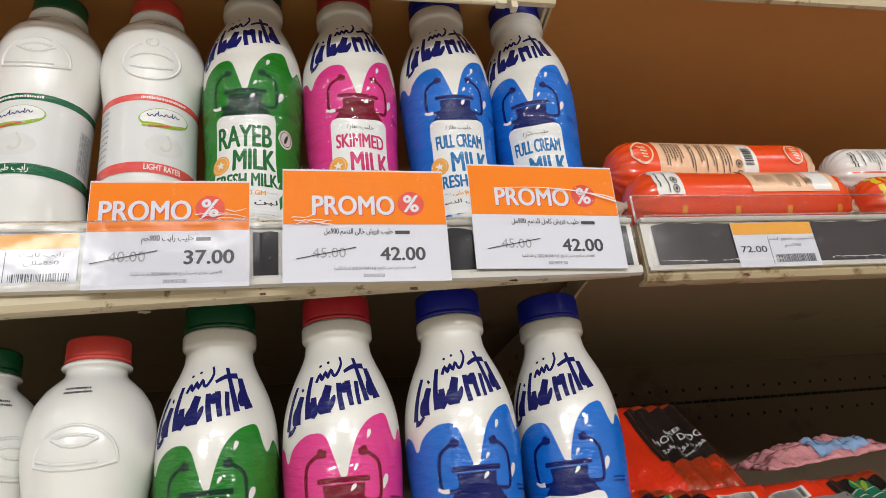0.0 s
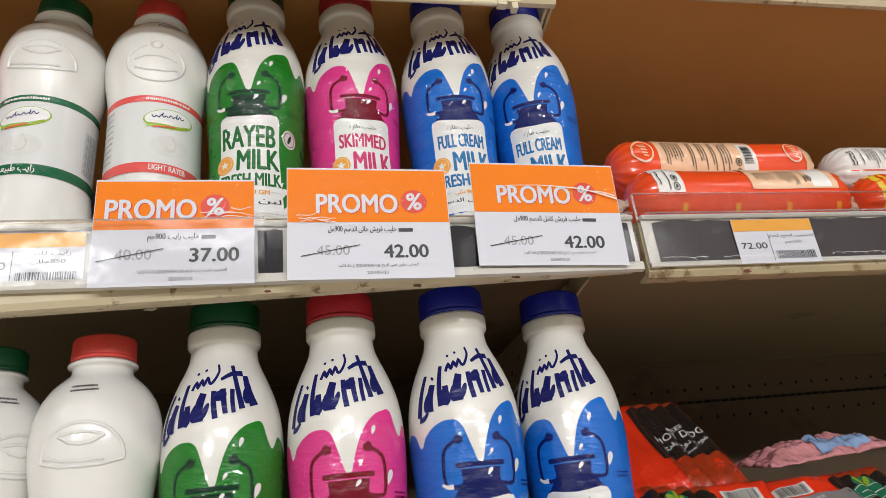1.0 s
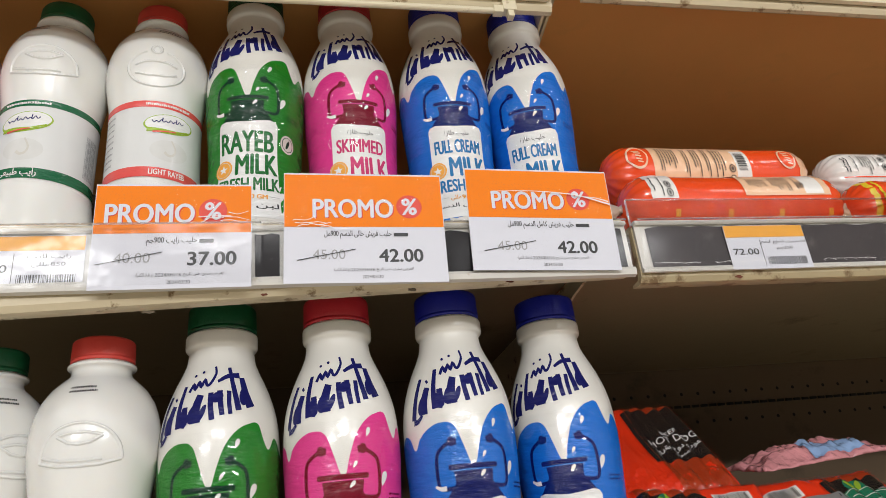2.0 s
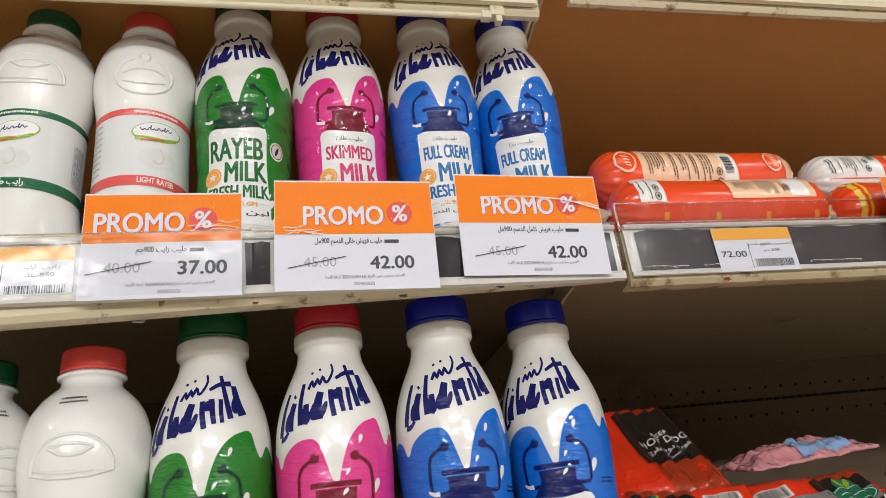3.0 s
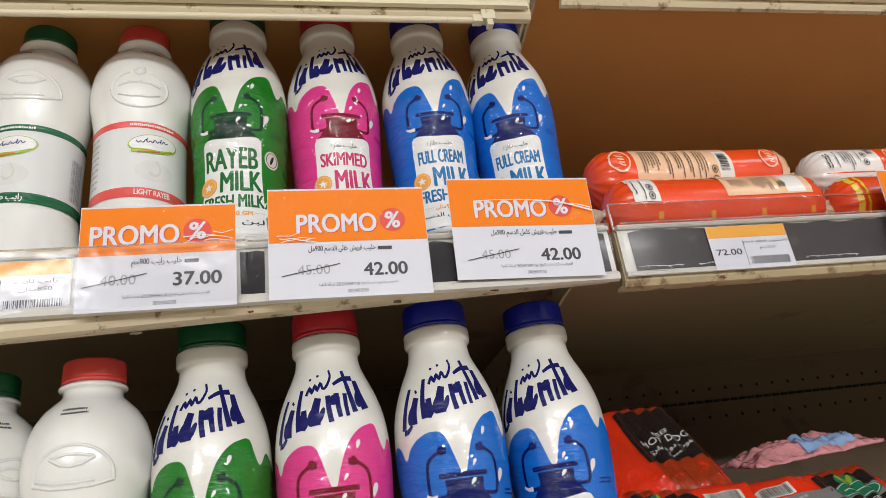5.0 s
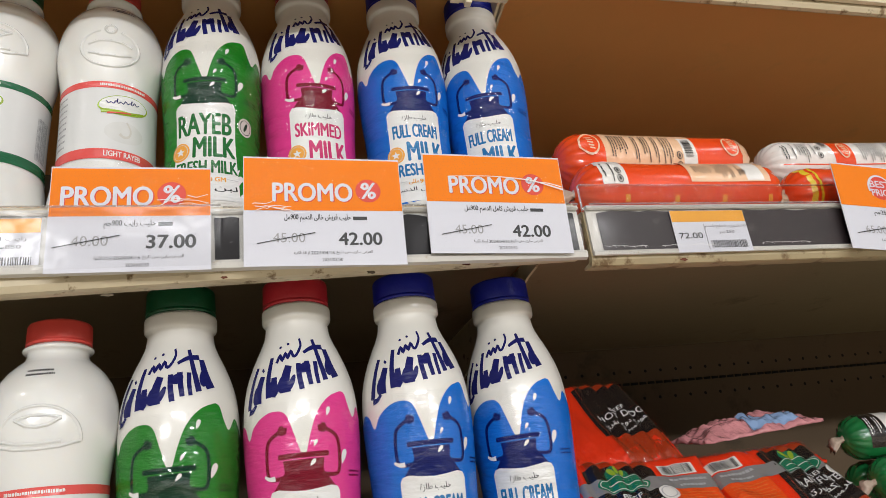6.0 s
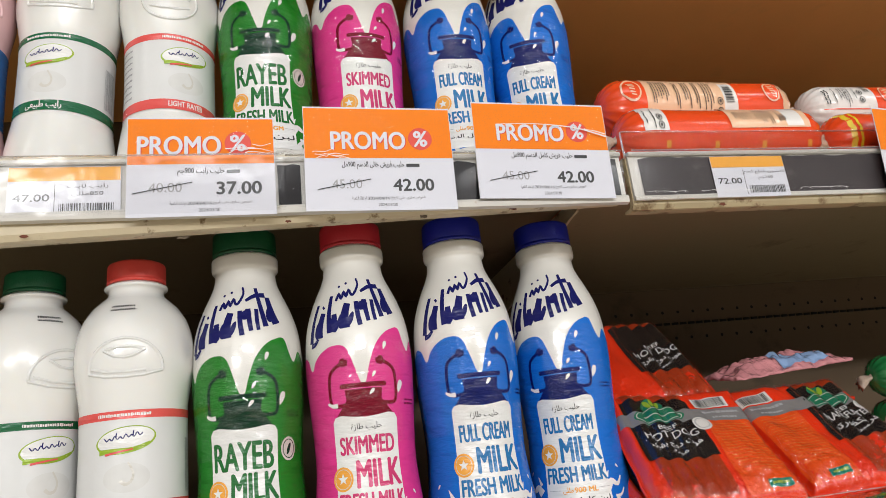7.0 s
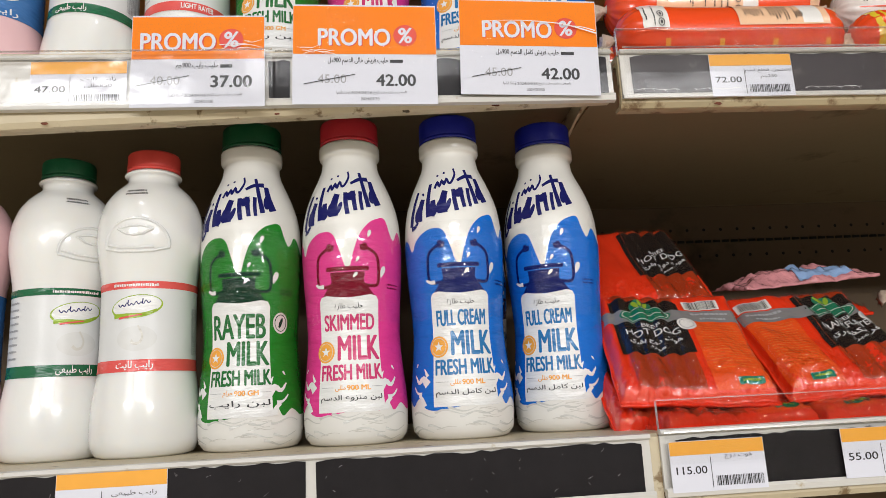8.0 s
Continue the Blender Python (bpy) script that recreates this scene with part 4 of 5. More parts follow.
def sleeved_bottle(colour, dark, ink, cap_material, title, tail, cap_word, seal, qty, label):
    ob = thing("milk_bottle", pose(0, 0, 0), label, "milk bottle", "sleeved milk bottles")
    part("body", lathe(LAB_NECK), M_NECK, ob, "white plastic bottle")
    cap(0.0230, 0.2288, 0.2478, cap_material, ob, label=cap_word + " screw cap")
    bm = bmesh.new()
    n, rows = 300, 22
    grid = []
    for i in range(n):
        a = 2 * math.pi * i / n - math.pi
        u = a * R0
        lo, hi = print_height(along(LOW, u)), print_height(along(HIGH, u))
        col = []
        for k in range(rows + 1):
            z = lo + (hi - lo) * k / rows
            r = radius_at(LAB, z) + 0.00022
            col.append(bm.verts.new((r * math.sin(a), -r * math.cos(a), z)))
        grid.append(col)
    for i in range(n):
        p, q = grid[i], grid[(i + 1) % n]
        for k in range(rows):
            bm.faces.new((p[k], q[k], q[k + 1], p[k + 1]))
    part("sleeve", bm, colour, ob, "printed colour sleeve")

    def ink_on(name, bm2, material, off, note="", lift=True, on=None):
        return part(name, wrap(bm2, LAB, off, lift=lift), material, on or ob, note)
    dx = 0.0035
    ink_on("brand_mark", flat(logo_shapes()), M_LOGO, 0.00030, "indigo brush mark", lift=False)
    ink_on("churn_print", flat(can_shapes(dx)), dark, 0.00042, "dark milk churn")
    for shape in (drop(0.0200, 0.1645, 0.0034, -20), drop(dx + 0.0075, 0.1450, 0.0026, -30), drop(dx + 0.0055, 0.1335, 0.0030, -40), drop(dx + 0.0270, 0.1360, 0.0052, -20), stroke([(dx - 0.0260, 0.1285), (dx - 0.0225, 0.1265), (dx - 0.0185, 0.1265)], 0.0015, 0.0032)):
        ink_on("milk_drop", flat([shape]), M_WHITEINK, 0.00055)
    panel = [(dx - 0.0235, 0.029), (dx + 0.0245, 0.029), (dx + 0.0238, 0.060), (dx + 0.0235, 0.085), (dx + 0.0235, 0.1150), (dx + 0.0215, 0.1185), (dx + 0.0170, 0.1195), (dx + 0.0080, 0.1180), (dx, 0.1172), (dx - 0.0080, 0.1180), (dx - 0.0170, 0.1195), (dx - 0.0215, 0.1185), (dx - 0.0235, 0.1150), (dx - 0.0238, 0.085)]
    board = ink_on("white_panel", flat([panel]), M_WHITEINK, 0.00045, "white text panel")
    for s in (-1, 1):
        ink_on("splash_print", flat(splash_shapes(s)), M_WHITEINK, 0.00050)
    if seal:
        stamp = ink_on("seal", flat([ellipse(0.0365, 0.1015, 0.0068, 0.0085, 28)]), M_CREAMINK, 0.00052, "pale round seal")
        ink_on("seal_ring", flat(ring(0.0365, 0.1015, 0.0049, 0.0063, 0.0006) + [ellipse(0.0365, 0.1015, 0.0014, 0.0045, 14, -20)]), M_GREEND, 0.00062, on=stamp)
        ink_on("title", text(title, dx - 0.0210, dx + 0.0200, 0.0895, 0.1085, heavy=0.00055), ink, 0.00062, on=board)
    else:
        ink_on("script_line", text(arabic("حليب طازة"), dx - 0.0105, dx + 0.0110, 0.1075, 0.1130, 0.005), M_BLACK, 0.00062, on=board)
        ink_on("title", text(title, dx - 0.0195, dx + 0.0195, 0.0915, 0.1040, heavy=0.0004), ink, 0.00062, on=board)
    coin = ink_on("coin", flat([ellipse(dx - 0.0190, 0.0755, 0.0076, 0.0082, 30)]), M_COIN, 0.00062, "orange coin")
    ink_on("coin_star", flat([star(dx - 0.0190, 0.0755, 0.0040)]), M_WHITEINK, 0.00075, on=coin)
    ink_on("coin_ring", flat(ring(dx - 0.0190, 0.0755, 0.0058, 0.0064, 0.0004)), M_CREAMINK, 0.00075, on=coin)
    ink_on("milk_word", text("MILK", dx - 0.0085, dx + 0.0225, 0.0690, 0.0868, heavy=0.0006), ink, 0.00062, on=board)
    ink_on("fresh_line", text("FRESH MILK", dx - 0.0215, dx + 0.0235, 0.0545, 0.0655, heavy=0.0004), ink, 0.00062, on=board)
    ink_on("quantity", text(qty, dx - 0.0020, dx + 0.0145, 0.0472, 0.0508, heavy=0.0002), M_GOLD, 0.00062, on=board)
    ink_on("quantity_script", text(arabic("جرام" if seal else "مللى"), dx - 0.0105, dx - 0.0030, 0.0465, 0.0512, 0.01), M_GOLD, 0.00062, on=board)
    ink_on("script_tail", text(arabic(tail), dx - 0.0215, dx + 0.0225, 0.0375, 0.0440, 0.012), M_BLACK, 0.00062, on=board)
    ink_on("rule", flat([rect(dx - 0.0215, dx - 0.0120, 0.0493, 0.0496), rect(dx + 0.0155, dx + 0.0235, 0.0493, 0.0496)]), M_GREYINK, 0.00062, on=board)
    rng = random.Random(3)
    ink_on("side_print", flat(bars(0.0350, 0.0480, 0.1265, 0.1280, rng, True) + bars(0.0350, 0.0480, 0.1240, 0.1255, rng, True)), dark, 0.00042)
    ripples = []
    for k in range(7):
        u0, v0 = rng.uniform(-0.035, 0.02), rng.uniform(0.010, 0.026)
        ripples.append(stroke([(u0 + 0.003 * j, v0 + 0.0012 * math.sin(j * 0.8 + k)) for j in range(6)], 0.0008, 0.0003))
    ink_on("ripple_print", flat(ripples), M_CREAMINK, 0.00030)
    waves = []
    for k in range(12):
        u0, v0, n = rng.uniform(-0.050, 0.030), rng.uniform(0.006, 0.027), rng.randint(5, 9)
        waves.append(stroke([(u0 + 0.0034 * j, v0 + 0.0022 * math.sin(j * 0.75 + k * 1.7)) for j in range(n)], 0.0022, 0.0004))
    ink_on("milk_wave", flat(waves), M_WAVE, 0.00028)
    part("shrink_film", shrink_film(len(title) * 3.7), M_FILM, ob, "creased clear shrink film")
    return ob


green = sleeved_bottle(M_GREEN, M_GREEND, M_TEXTG, M_CAPGD, "RAYEB", "لبن رايب", "dark green", True, "900 GM", "green sleeved rayeb milk bottle standing on the shelf")
pink = sleeved_bottle(M_PINK, M_PINKD, M_TEXTP, M_CAPP, "SKIMMED", "لبن منزوع الدسم", "crimson", False, "900 ML", "pink sleeved skimmed milk bottle standing on the shelf")
blue = sleeved_bottle(M_BLUE, M_BLUED, M_TEXTB, M_CAPB, "FULL CREAM", "لبن كامل الدسم", "royal blue", False, "900 ML", "blue sleeved full cream milk bottle standing on the shelf")


def stand(first, spots):
    first.matrix_world = spots[0]
    for m in spots[1:]:
        copy_thing(first, m)


stand(green, [pose(-0.1165, 0.447, Z_LOW, 0, 0, -10), pose(-0.0945, 0.446, Z_UP, 0, 0, -12)])
stand(pink, [pose(-0.0385, 0.439, Z_LOW, 0, 0, -9), pose(-0.0190, 0.449, Z_UP, 0, 0, 0)])
stand(blue, [pose(0.0410, 0.438, Z_LOW, 0, 0, -7), pose(0.1235, 0.457, Z_LOW, 0, 0, -31), pose(0.0610, 0.448, Z_UP, 0, 0, -8), pose(0.1360, 0.452, Z_UP, 0, 0, -26),
            pose(0.0760, 0.630, Z_LOW, 0, 0, 40), pose(0.1010, 0.560, Z_UP, 0, 0, 30)])

# ---- plain white bottles ----
PLAIN = smooth_profile([(0.0, 0.0290), (0.002, 0.0335), (0.008, 0.0367), (0.020, 0.0376), (0.034, 0.0371), (0.050, 0.0350), (0.062, 0.0334), (0.080, 0.0331), (0.108, 0.0331), (0.125, 0.0336), (0.136, 0.0352), (0.150, 0.0374), (0.162, 0.0379), (0.174, 0.0365), (0.185, 0.0330), (0.193, 0.0280), (0.1985, 0.0225), (0.2015, 0.0190), (0.2040, 0.0180)])
PLAIN_NECK = PLAIN + [(0.2070, 0.0180), (0.2073, 0.0200), (0.2080, 0.0207), (0.2092, 0.0207), (0.2098, 0.0198), (0.2100, 0.0178), (0.2200, 0.0172)]


def plain_bottle(band, cap_material, word, arab, milk, label, photo=None, side=0.0, wreath=False):
    ob = thing("yoghurt_bottle", pose(0, 0, 0), label, "milk bottle", "plain milk bottles")
    part("body", lathe(PLAIN_NECK, 64), milk, ob, "smooth plastic bottle")
    cap(0.0194, 0.2112, 0.2265, cap_material, ob, True, "finely ribbed screw cap")

    def shell(name, z0, z1, material, off, note=""):
        bm = bmesh.new()
        rows, n = 10, 72
        grid = [[bm.verts.new(((radius_at(PLAIN, z0 + (z1 - z0) * k / rows) + off) * math.sin(2 * math.pi * i / n), -(radius_at(PLAIN, z0 + (z1 - z0) * k / rows) + off) * math.cos(2 * math.pi * i / n), z0 + (z1 - z0) * k / rows)) for k in range(rows + 1)] for i in range(n)]
        for i in range(n):
            p, q = grid[i], grid[(i + 1) % n]
            for k in range(rows):
                bm.faces.new((p[k], q[k], q[k + 1], p[k + 1]))
        part(name, bm, material, ob, note)

    def ink_on(name, bm2, material, off, note="", on=None):
        return part(name, wrap(bm2, PLAIN, off), material, on or ob, note)
    rng = random.Random(len(label))
    shell("label", 0.0588, 0.1215, M_LABEL if not photo else photo, 0.00025, "wrapped paper label")
    shell("upper_band", 0.1168, 0.1220, band, 0.00040, "coloured upper band")
    shell("lower_band", 0.0585, 0.0668, band, 0.00040, "coloured lower band")
    ink_on("band_print", flat(bars(-0.018, 0.018, 0.1183, 0.1205, rng, True)), M_WHITEINK, 0.00055)
    if arab:
        ink_on("band_title", text(arabic(word), -0.013, 0.015, 0.0595, 0.0661, 0.015), M_WHITEINK, 0.00055)
    else:
        ink_on("band_title", text(word, -0.013, 0.015, 0.0608, 0.0653, 0.02), M_WHITEINK, 0.00055)
    oval = ink_on("emblem_rim", flat([ellipse(0.001, 0.1040, 0.0205, 0.0082, 34, 6)]), M_LEAF, 0.00050, "lime oval emblem")
    ink_on("emblem", flat([ellipse(0.001, 0.1044, 0.0192, 0.0072, 34, 6)]), M_WHITEINK, 0.00062, on=oval)
    squiggle = [(-0.0130 + 0.0018 * k, 0.1046 + 0.00020 * k + (0.0013, -0.0009, 0.0004, -0.0011)[k % 4]) for k in range(15)]
    ink_on("emblem_mark", flat([stroke(squiggle, 0.0008, 0.0007), stroke([(-0.0050, 0.1060), (-0.0046, 0.1086)], 0.0009), stroke([(0.0060, 0.1066), (0.0064, 0.1094)], 0.0009)]), M_LOGO, 0.00074, "dark wordmark squiggle", on=oval)
    ink_on("emblem_leaf", flat([stroke([(-0.0165, 0.0975), (-0.006, 0.0980), (0.006, 0.0985), (0.017, 0.1020)], 0.0034, 0.0008)]), M_LEAF, 0.00074, on=oval)
    ink_on("emblem_flower", flat([stroke([(-0.0120, 0.0958), (-0.002, 0.0972), (0.006, 0.0982)], 0.0014, 0.0008)]), M_CORAL, 0.00086, on=oval)
    ink_on("swirl_photo", flat([ellipse(0.002, 0.0815, 0.0155, 0.0088, 28)]), M_SWIRL, 0.00036, "pale milk swirl picture")
    ink_on("swirl_fold", flat([stroke([(0.003, 0.0905), (0.0065, 0.0840), (0.0050, 0.0790), (0.0010, 0.0778), (-0.0020, 0.0800)], 0.0012, 0.0024)]), M_CREAMINK, 0.00044)
    ink_on("side_print", flat([r for k in range(9) for r in bars(-0.064, -0.046, 0.0715 + 0.0050 * k, 0.0733 + 0.0050 * k, rng, True)]), M_GREYINK, 0.00045)
    ink_on("barcode", flat(barcode(0.050, 0.064, 0.070, 0.104, rng)), M_GREYINK, 0.00045)
    ink_on("date_code", flat(bars(-0.012, 0.006, 0.1895, 0.1912, rng, True) + bars(-0.012, 0.007, 0.1868, 0.1885, rng, True)), M_BLACK, 0.0002)
    arc = [(0.0240 * math.cos(radians(a)), 0.1465 + 0.0210 * max(0, math.sin(radians(a)))) for a in range(0, 181, 9)]
    lines = [arc, [(-0.0240, 0.1465), (-0.012, 0.1435), (0.0, 0.1428), (0.012, 0.1435), (0.0240, 0.1465)], [(-0.0125, 0.1600), (-0.006, 0.1560), (0.0, 0.1550), (0.006, 0.1560), (0.0125, 0.1600)], [(-0.0125, 0.1600), (-0.004, 0.1618), (0.004, 0.1618), (0.0125, 0.1600)], [(-0.0215, 0.1490), (-0.010, 0.1462), (0.002, 0.1458), (0.013, 0.1466)]]
    if wreath:
        lines = [[(0.0205 * math.cos(radians(a)), 0.1495 + 0.0150 * math.sin(radians(a))) for a in range(-250, 71, 10)],
                 [(0.0035 * math.cos(radians(a)), 0.1655 + 0.0035 * math.sin(radians(a))) for a in range(0, 361, 24)],
                 [(-0.0150, 0.1520), (-0.008, 0.1545), (0.0, 0.1550), (0.008, 0.1545), (0.0150, 0.1520)],
                 [(-0.0150, 0.1455), (-0.006, 0.1432), (0.006, 0.1432), (0.0150, 0.1455)]]
    for line in lines:
        part("embossing", ridge([(x + side, y) for x, y in line], 0.0022, 0.0012, PLAIN), milk, ob)
    return ob


white_green = plain_bottle(M_BAND, M_CAPG, "رايب طبيعى", True, M_MILK, "white plastic bottle with green bands and green cap", side=0.008)
white_red = plain_bottle(M_CORAL, M_CAPR, "رايب لايت", True, M_MILK, "white plastic bottle with coral bands and red cap")
light_red = plain_bottle(M_CORAL, M_CAPR, "LIGHT RAYEB", False, M_MILK, "white plastic light rayeb bottle with coral bands", side=-0.012, wreath=True)
berry = plain_bottle(M_LABELBLUE, M_CAPR, "رايب", True, M_PINKMILK, "pale pink yoghurt drink bottle with blue label", M_LABELBLUE)
stand(white_green, [pose(-0.2600, 0.455, Z_LOW, 0, 0, 40), pose(-0.2460, 0.449, Z_UP, 0, 1.2, -11)])
stand(white_red, [pose(-0.1905, 0.441, Z_LOW, 0, 0, 0)])
stand(light_red, [pose(-0.1690, 0.447, Z_UP, 0, 0, 26)])
stand(berry, [pose(-0.3210, 0.448, Z_UP, 0, 0, 30), pose(-0.3370, 0.452, Z_LOW, 0, 0, 30)])


# ---- meat chubs ----
def chub(length, r, film, panels, marks, label, seed, group):
    """A film-wrapped roll along x from 0 to length, gathered and clipped at both ends."""
    ob = thing("meat_roll", pose(0, 0, 0), label, "meat roll", group)
    rng = random.Random(seed)

    def rad(x):
        t = min(x, length - x) / (r * 0.95)
        return r * (0.14 + 0.86 * math.sqrt(max(0.0, 1 - (1 - min(1, max(0, t))) ** 2.0)))

    def at(x, a, off):
        e = max(0.0, 1 - min(x, length - x) / (r * 1.1))
        rr = rad(x) * (1 + 0.055 * e * math.sin(a * 15 + seed) + 0.0025 * math.sin(x * 90 + a * 2)) + off
        sag = 0.0012 * math.sin(math.pi * x / length)
        return Vector((x, -rr * math.sin(a), rr * math.cos(a) - sag))
    xs = [length * (0.5 - 0.5 * math.cos(math.pi * i / 44)) for i in range(45)]
    n = 60
    bm = bmesh.new()
    g = [[bm.verts.new(at(x, 2 * math.pi * k / n, 0)) for k in range(n)] for x in xs]
    for p, q in zip(g, g[1:]):
        for k in range(n):
            bm.faces.new((p[k], p[(k + 1) % n], q[(k + 1) % n], q[k]))
    bm.faces.new(g[0])
    bm.faces.new(g[-1][::-1])
    bmesh.ops.recalc_face_normals(bm, faces=bm.faces)
    part("roll", bm, film, ob)
    for end in (0, length):
        s = -1 if end == 0 else 1
        bm = bmesh.new()
        rings = []
        for i, (d, rr) in enumerate(((0.0, 0.13), (0.002, 0.10), (0.003, 0.13), (0.007, 0.22), (0.011, 0.30))):
            rings.append([bm.verts.new((end + s * d, (rr * r) * math.sin(2 * math.pi * k / 14) * (1 + 0.35 * math.sin(k * 2.6 + i)), rr * r * math.cos(2 * math.pi * k / 14) * (1 + 0.35 * math.cos(k * 3.1)) - d * 0.5)) for k in range(14)])
        for p, q in zip(rings, rings[1:]):
            for k in range(14):
                bm.faces.new((p[k], p[(k + 1) % 14], q[(k + 1) % 14], q[k]))
        bm.faces.new(rings[-1])
        bmesh.ops.recalc_face_normals(bm, faces=bm.faces)
        part("twisted_end", bm, M_KNOT, ob, "gathered film end")

    def bend(bm2, off):
        for v in bm2.verts:
            v.co = at(v.co.x, v.co.y / r, off)
        bmesh.ops.recalc_face_normals(bm2, faces=bm2.faces)
        return bm2

    def cut(bm2):
        for axis, d in ((0, 0.006), (1, 0.004)):
            vals = [v.co[axis] for v in bm2.verts]
            c = math.ceil(min(vals) / d) * d
            while c < max(vals):
                no = Vector((1, 0, 0)) if axis == 0 else Vector((0, 1, 0))
                bmesh.ops.bisect_plane(bm2, geom=bm2.verts[:] + bm2.edges[:] + bm2.faces[:], plane_co=no * c, plane_no=no, dist=1e-7)
                c += d
        return bm2
    for k, (name, x0, x1, a0, a1, material) in enumerate(panels):
        part(name, bend(cut(flat([rect(x0, x1, a0 * r, a1 * r)])), 0.00025 + 0.00009 * k), material, ob)
    for kind, x0, x1, a0, a1 in marks:
        b0, b1 = a0 * r, a1 * r
        if kind == "lines":
            shapes, x = [], x0
            while x < x1:
                y = b0
                e = b1 - rng.random() * (b1 - b0) * 0.4
                while y < e:
                    y2 = min(e, y + rng.uniform(0.0012, 0.0040))
                    shapes.append(rect(x, x + 0.0009, y, y2))
                    y = y2 + 0.0006
                x += rng.choice((0.0022, 0.0026, 0.0060))
            part("small_print", bend(flat(shapes), 0.00100), M_BLACK if film is not M_GREENFILM else M_WHITEINK, ob)
        elif kind == "code":
            shapes, y = [], b0
            while y < b1:
                w = rng.choice((0.0004, 0.0006, 0.0010))
                shapes.append(rect(x0, x1, y, min(b1, y + w)))
                y += w + rng.choice((0.0005, 0.0008))
            part("barcode", bend(flat(shapes), 0.00100), M_BLACK, ob)
        elif kind == "ring":
            cx, cy = (x0 + x1) / 2, (b0 + b1) / 2
            part("stamp", bend(flat(ring(cx, cy, 0.42 * (x1 - x0), 0.42 * (b1 - b0), 0.0007, 16) + [ellipse(cx, cy, 0.22 * (x1 - x0), 0.25 * (b1 - b0), 10)]), 0.00100), M_BLACK, ob)
        elif kind == "oval":
            cx, cy = (x0 + x1) / 2, (b0 + b1) / 2
            part("emblem_rim", bend(cut(flat([ellipse(cx, cy, (x1 - x0) / 2, (b1 - b0) / 2, 26)])), 0.00100), M_PEACH, ob)
            part("emblem", bend(cut(flat([ellipse(cx, cy, (x1 - x0) * 0.42, (b1 - b0) * 0.42, 26)])), 0.00115), M_REDFILM, ob)
            part("emblem_mark", bend(flat([stroke([(cx - 0.0030 + 0.0006 * k, cy - 0.0062 + 0.0028 * k), (cx + 0.0028 + 0.0002 * k, cy - 0.0050 + 0.0028 * k)], 0.0014) for k in range(5)]), 0.00130), M_PEACH, ob)
    return ob


ROLLS = "red meat rolls"
back_marks = [("oval", 0.012, 0.030, -0.05, 0.85), ("lines", 0.040, 0.056, 0.0, 0.95), ("lines", 0.062, 0.098, 0.0, 1.2), ("ring", 0.1015, 0.1065, 0.65, 0.90), ("ring", 0.1015, 0.1065, 0.98, 1.22), ("code", 0.110, 0.118, 0.15, 0.85), ("oval", 0.150, 0.166, 0.0, 0.8)]
back_panels = [("peach_panel", 0.034, 0.122, -0.9, 1.35, M_PEACH), ("white_panel", 0.1085, 0.1215, 0.0, 1.2, M_WHITEFILM), ("peach_end", 0.168, 0.180, -1.0, 1.5, M_PEACH)]
roll_a = chub(0.187, 0.0265, M_REDFILM, back_panels, back_marks, "red film meat roll with peach print, stacked on others", 3, ROLLS)
roll_a.matrix_world = pose(0.1815, 0.4290, 1.5130, 52, 0, 0.8)
front_panels = [("gilt_print", 0.031, 0.035, 1.25, 1.47, M_GOLD), ("gilt_print", 0.074, 0.078, 1.25, 1.47, M_GOLD), ("gilt_print", 0.117, 0.121, 1.25, 1.47, M_GOLD), ("gilt_print", 0.160, 0.164, 1.25, 1.47, M_GOLD), ("white_panel", 0.014, 0.034, -0.6, 0.95, M_WHITEFILM), ("peach_panel", 0.090, 0.164, -0.7, 0.85, M_PEACH), ("white_panel", 0.142, 0.158, -0.5, 0.80, M_WHITEFILM)]
front_marks = [("lines", 0.016, 0.024, 0.1, 0.9), ("ring", 0.0255, 0.0300, 0.35, 0.60), ("ring", 0.0255, 0.0300, 0.65, 0.90), ("lines", 0.096, 0.110, 0.2, 0.6), ("lines", 0.116, 0.138, 0.1, 0.75), ("ring", 0.138, 0.1425, 0.35, 0.6)]
roll_b = chub(0.186, 0.0260, M_REDFILM, front_panels, front_marks, "red film meat roll lying behind the acrylic guard", 5, ROLLS)
roll_b.matrix_world = pose(0.1745, 0.3965, Z_RIGHT + 0.0268, 42, 0, 0.4)
roll_c = chub(0.190, 0.0262, M_REDFILM, back_panels[:1], back_marks[:2], "red film meat roll behind the front one", 7, ROLLS)
roll_c.matrix_world = pose(0.1690, 0.4560, Z_RIGHT + 0.0268, 30, 0, 0)
white_marks = [("lines", 0.012, 0.044, 0.1, 1.0), ("ring", 0.046, 0.051, 0.2, 0.45), ("ring", 0.046, 0.051, 0.55, 0.80), ("code", 0.054, 0.060, -0.2, 0.3), ("oval", 0.070, 0.082, 0.0, 0.8), ("lines", 0.094, 0.150, 0.0, 1.0)]
roll_d = chub(0.185, 0.0240, M_WHITEFILM, [("red_panel", 0.064, 0.086, -0.8, 1.4, M_REDFILM), ("red_stripe", 0.010, 0.064, 1.02, 1.06, M_REDFILM), ("red_stripe", 0.086, 0.170, 1.02, 1.06, M_REDFILM)], white_marks, "white film meat roll with red band, lying on another", 9, "meat rolls")
roll_d.matrix_world = pose(0.3890, 0.4330, 1.5130, 50, 0, -2)
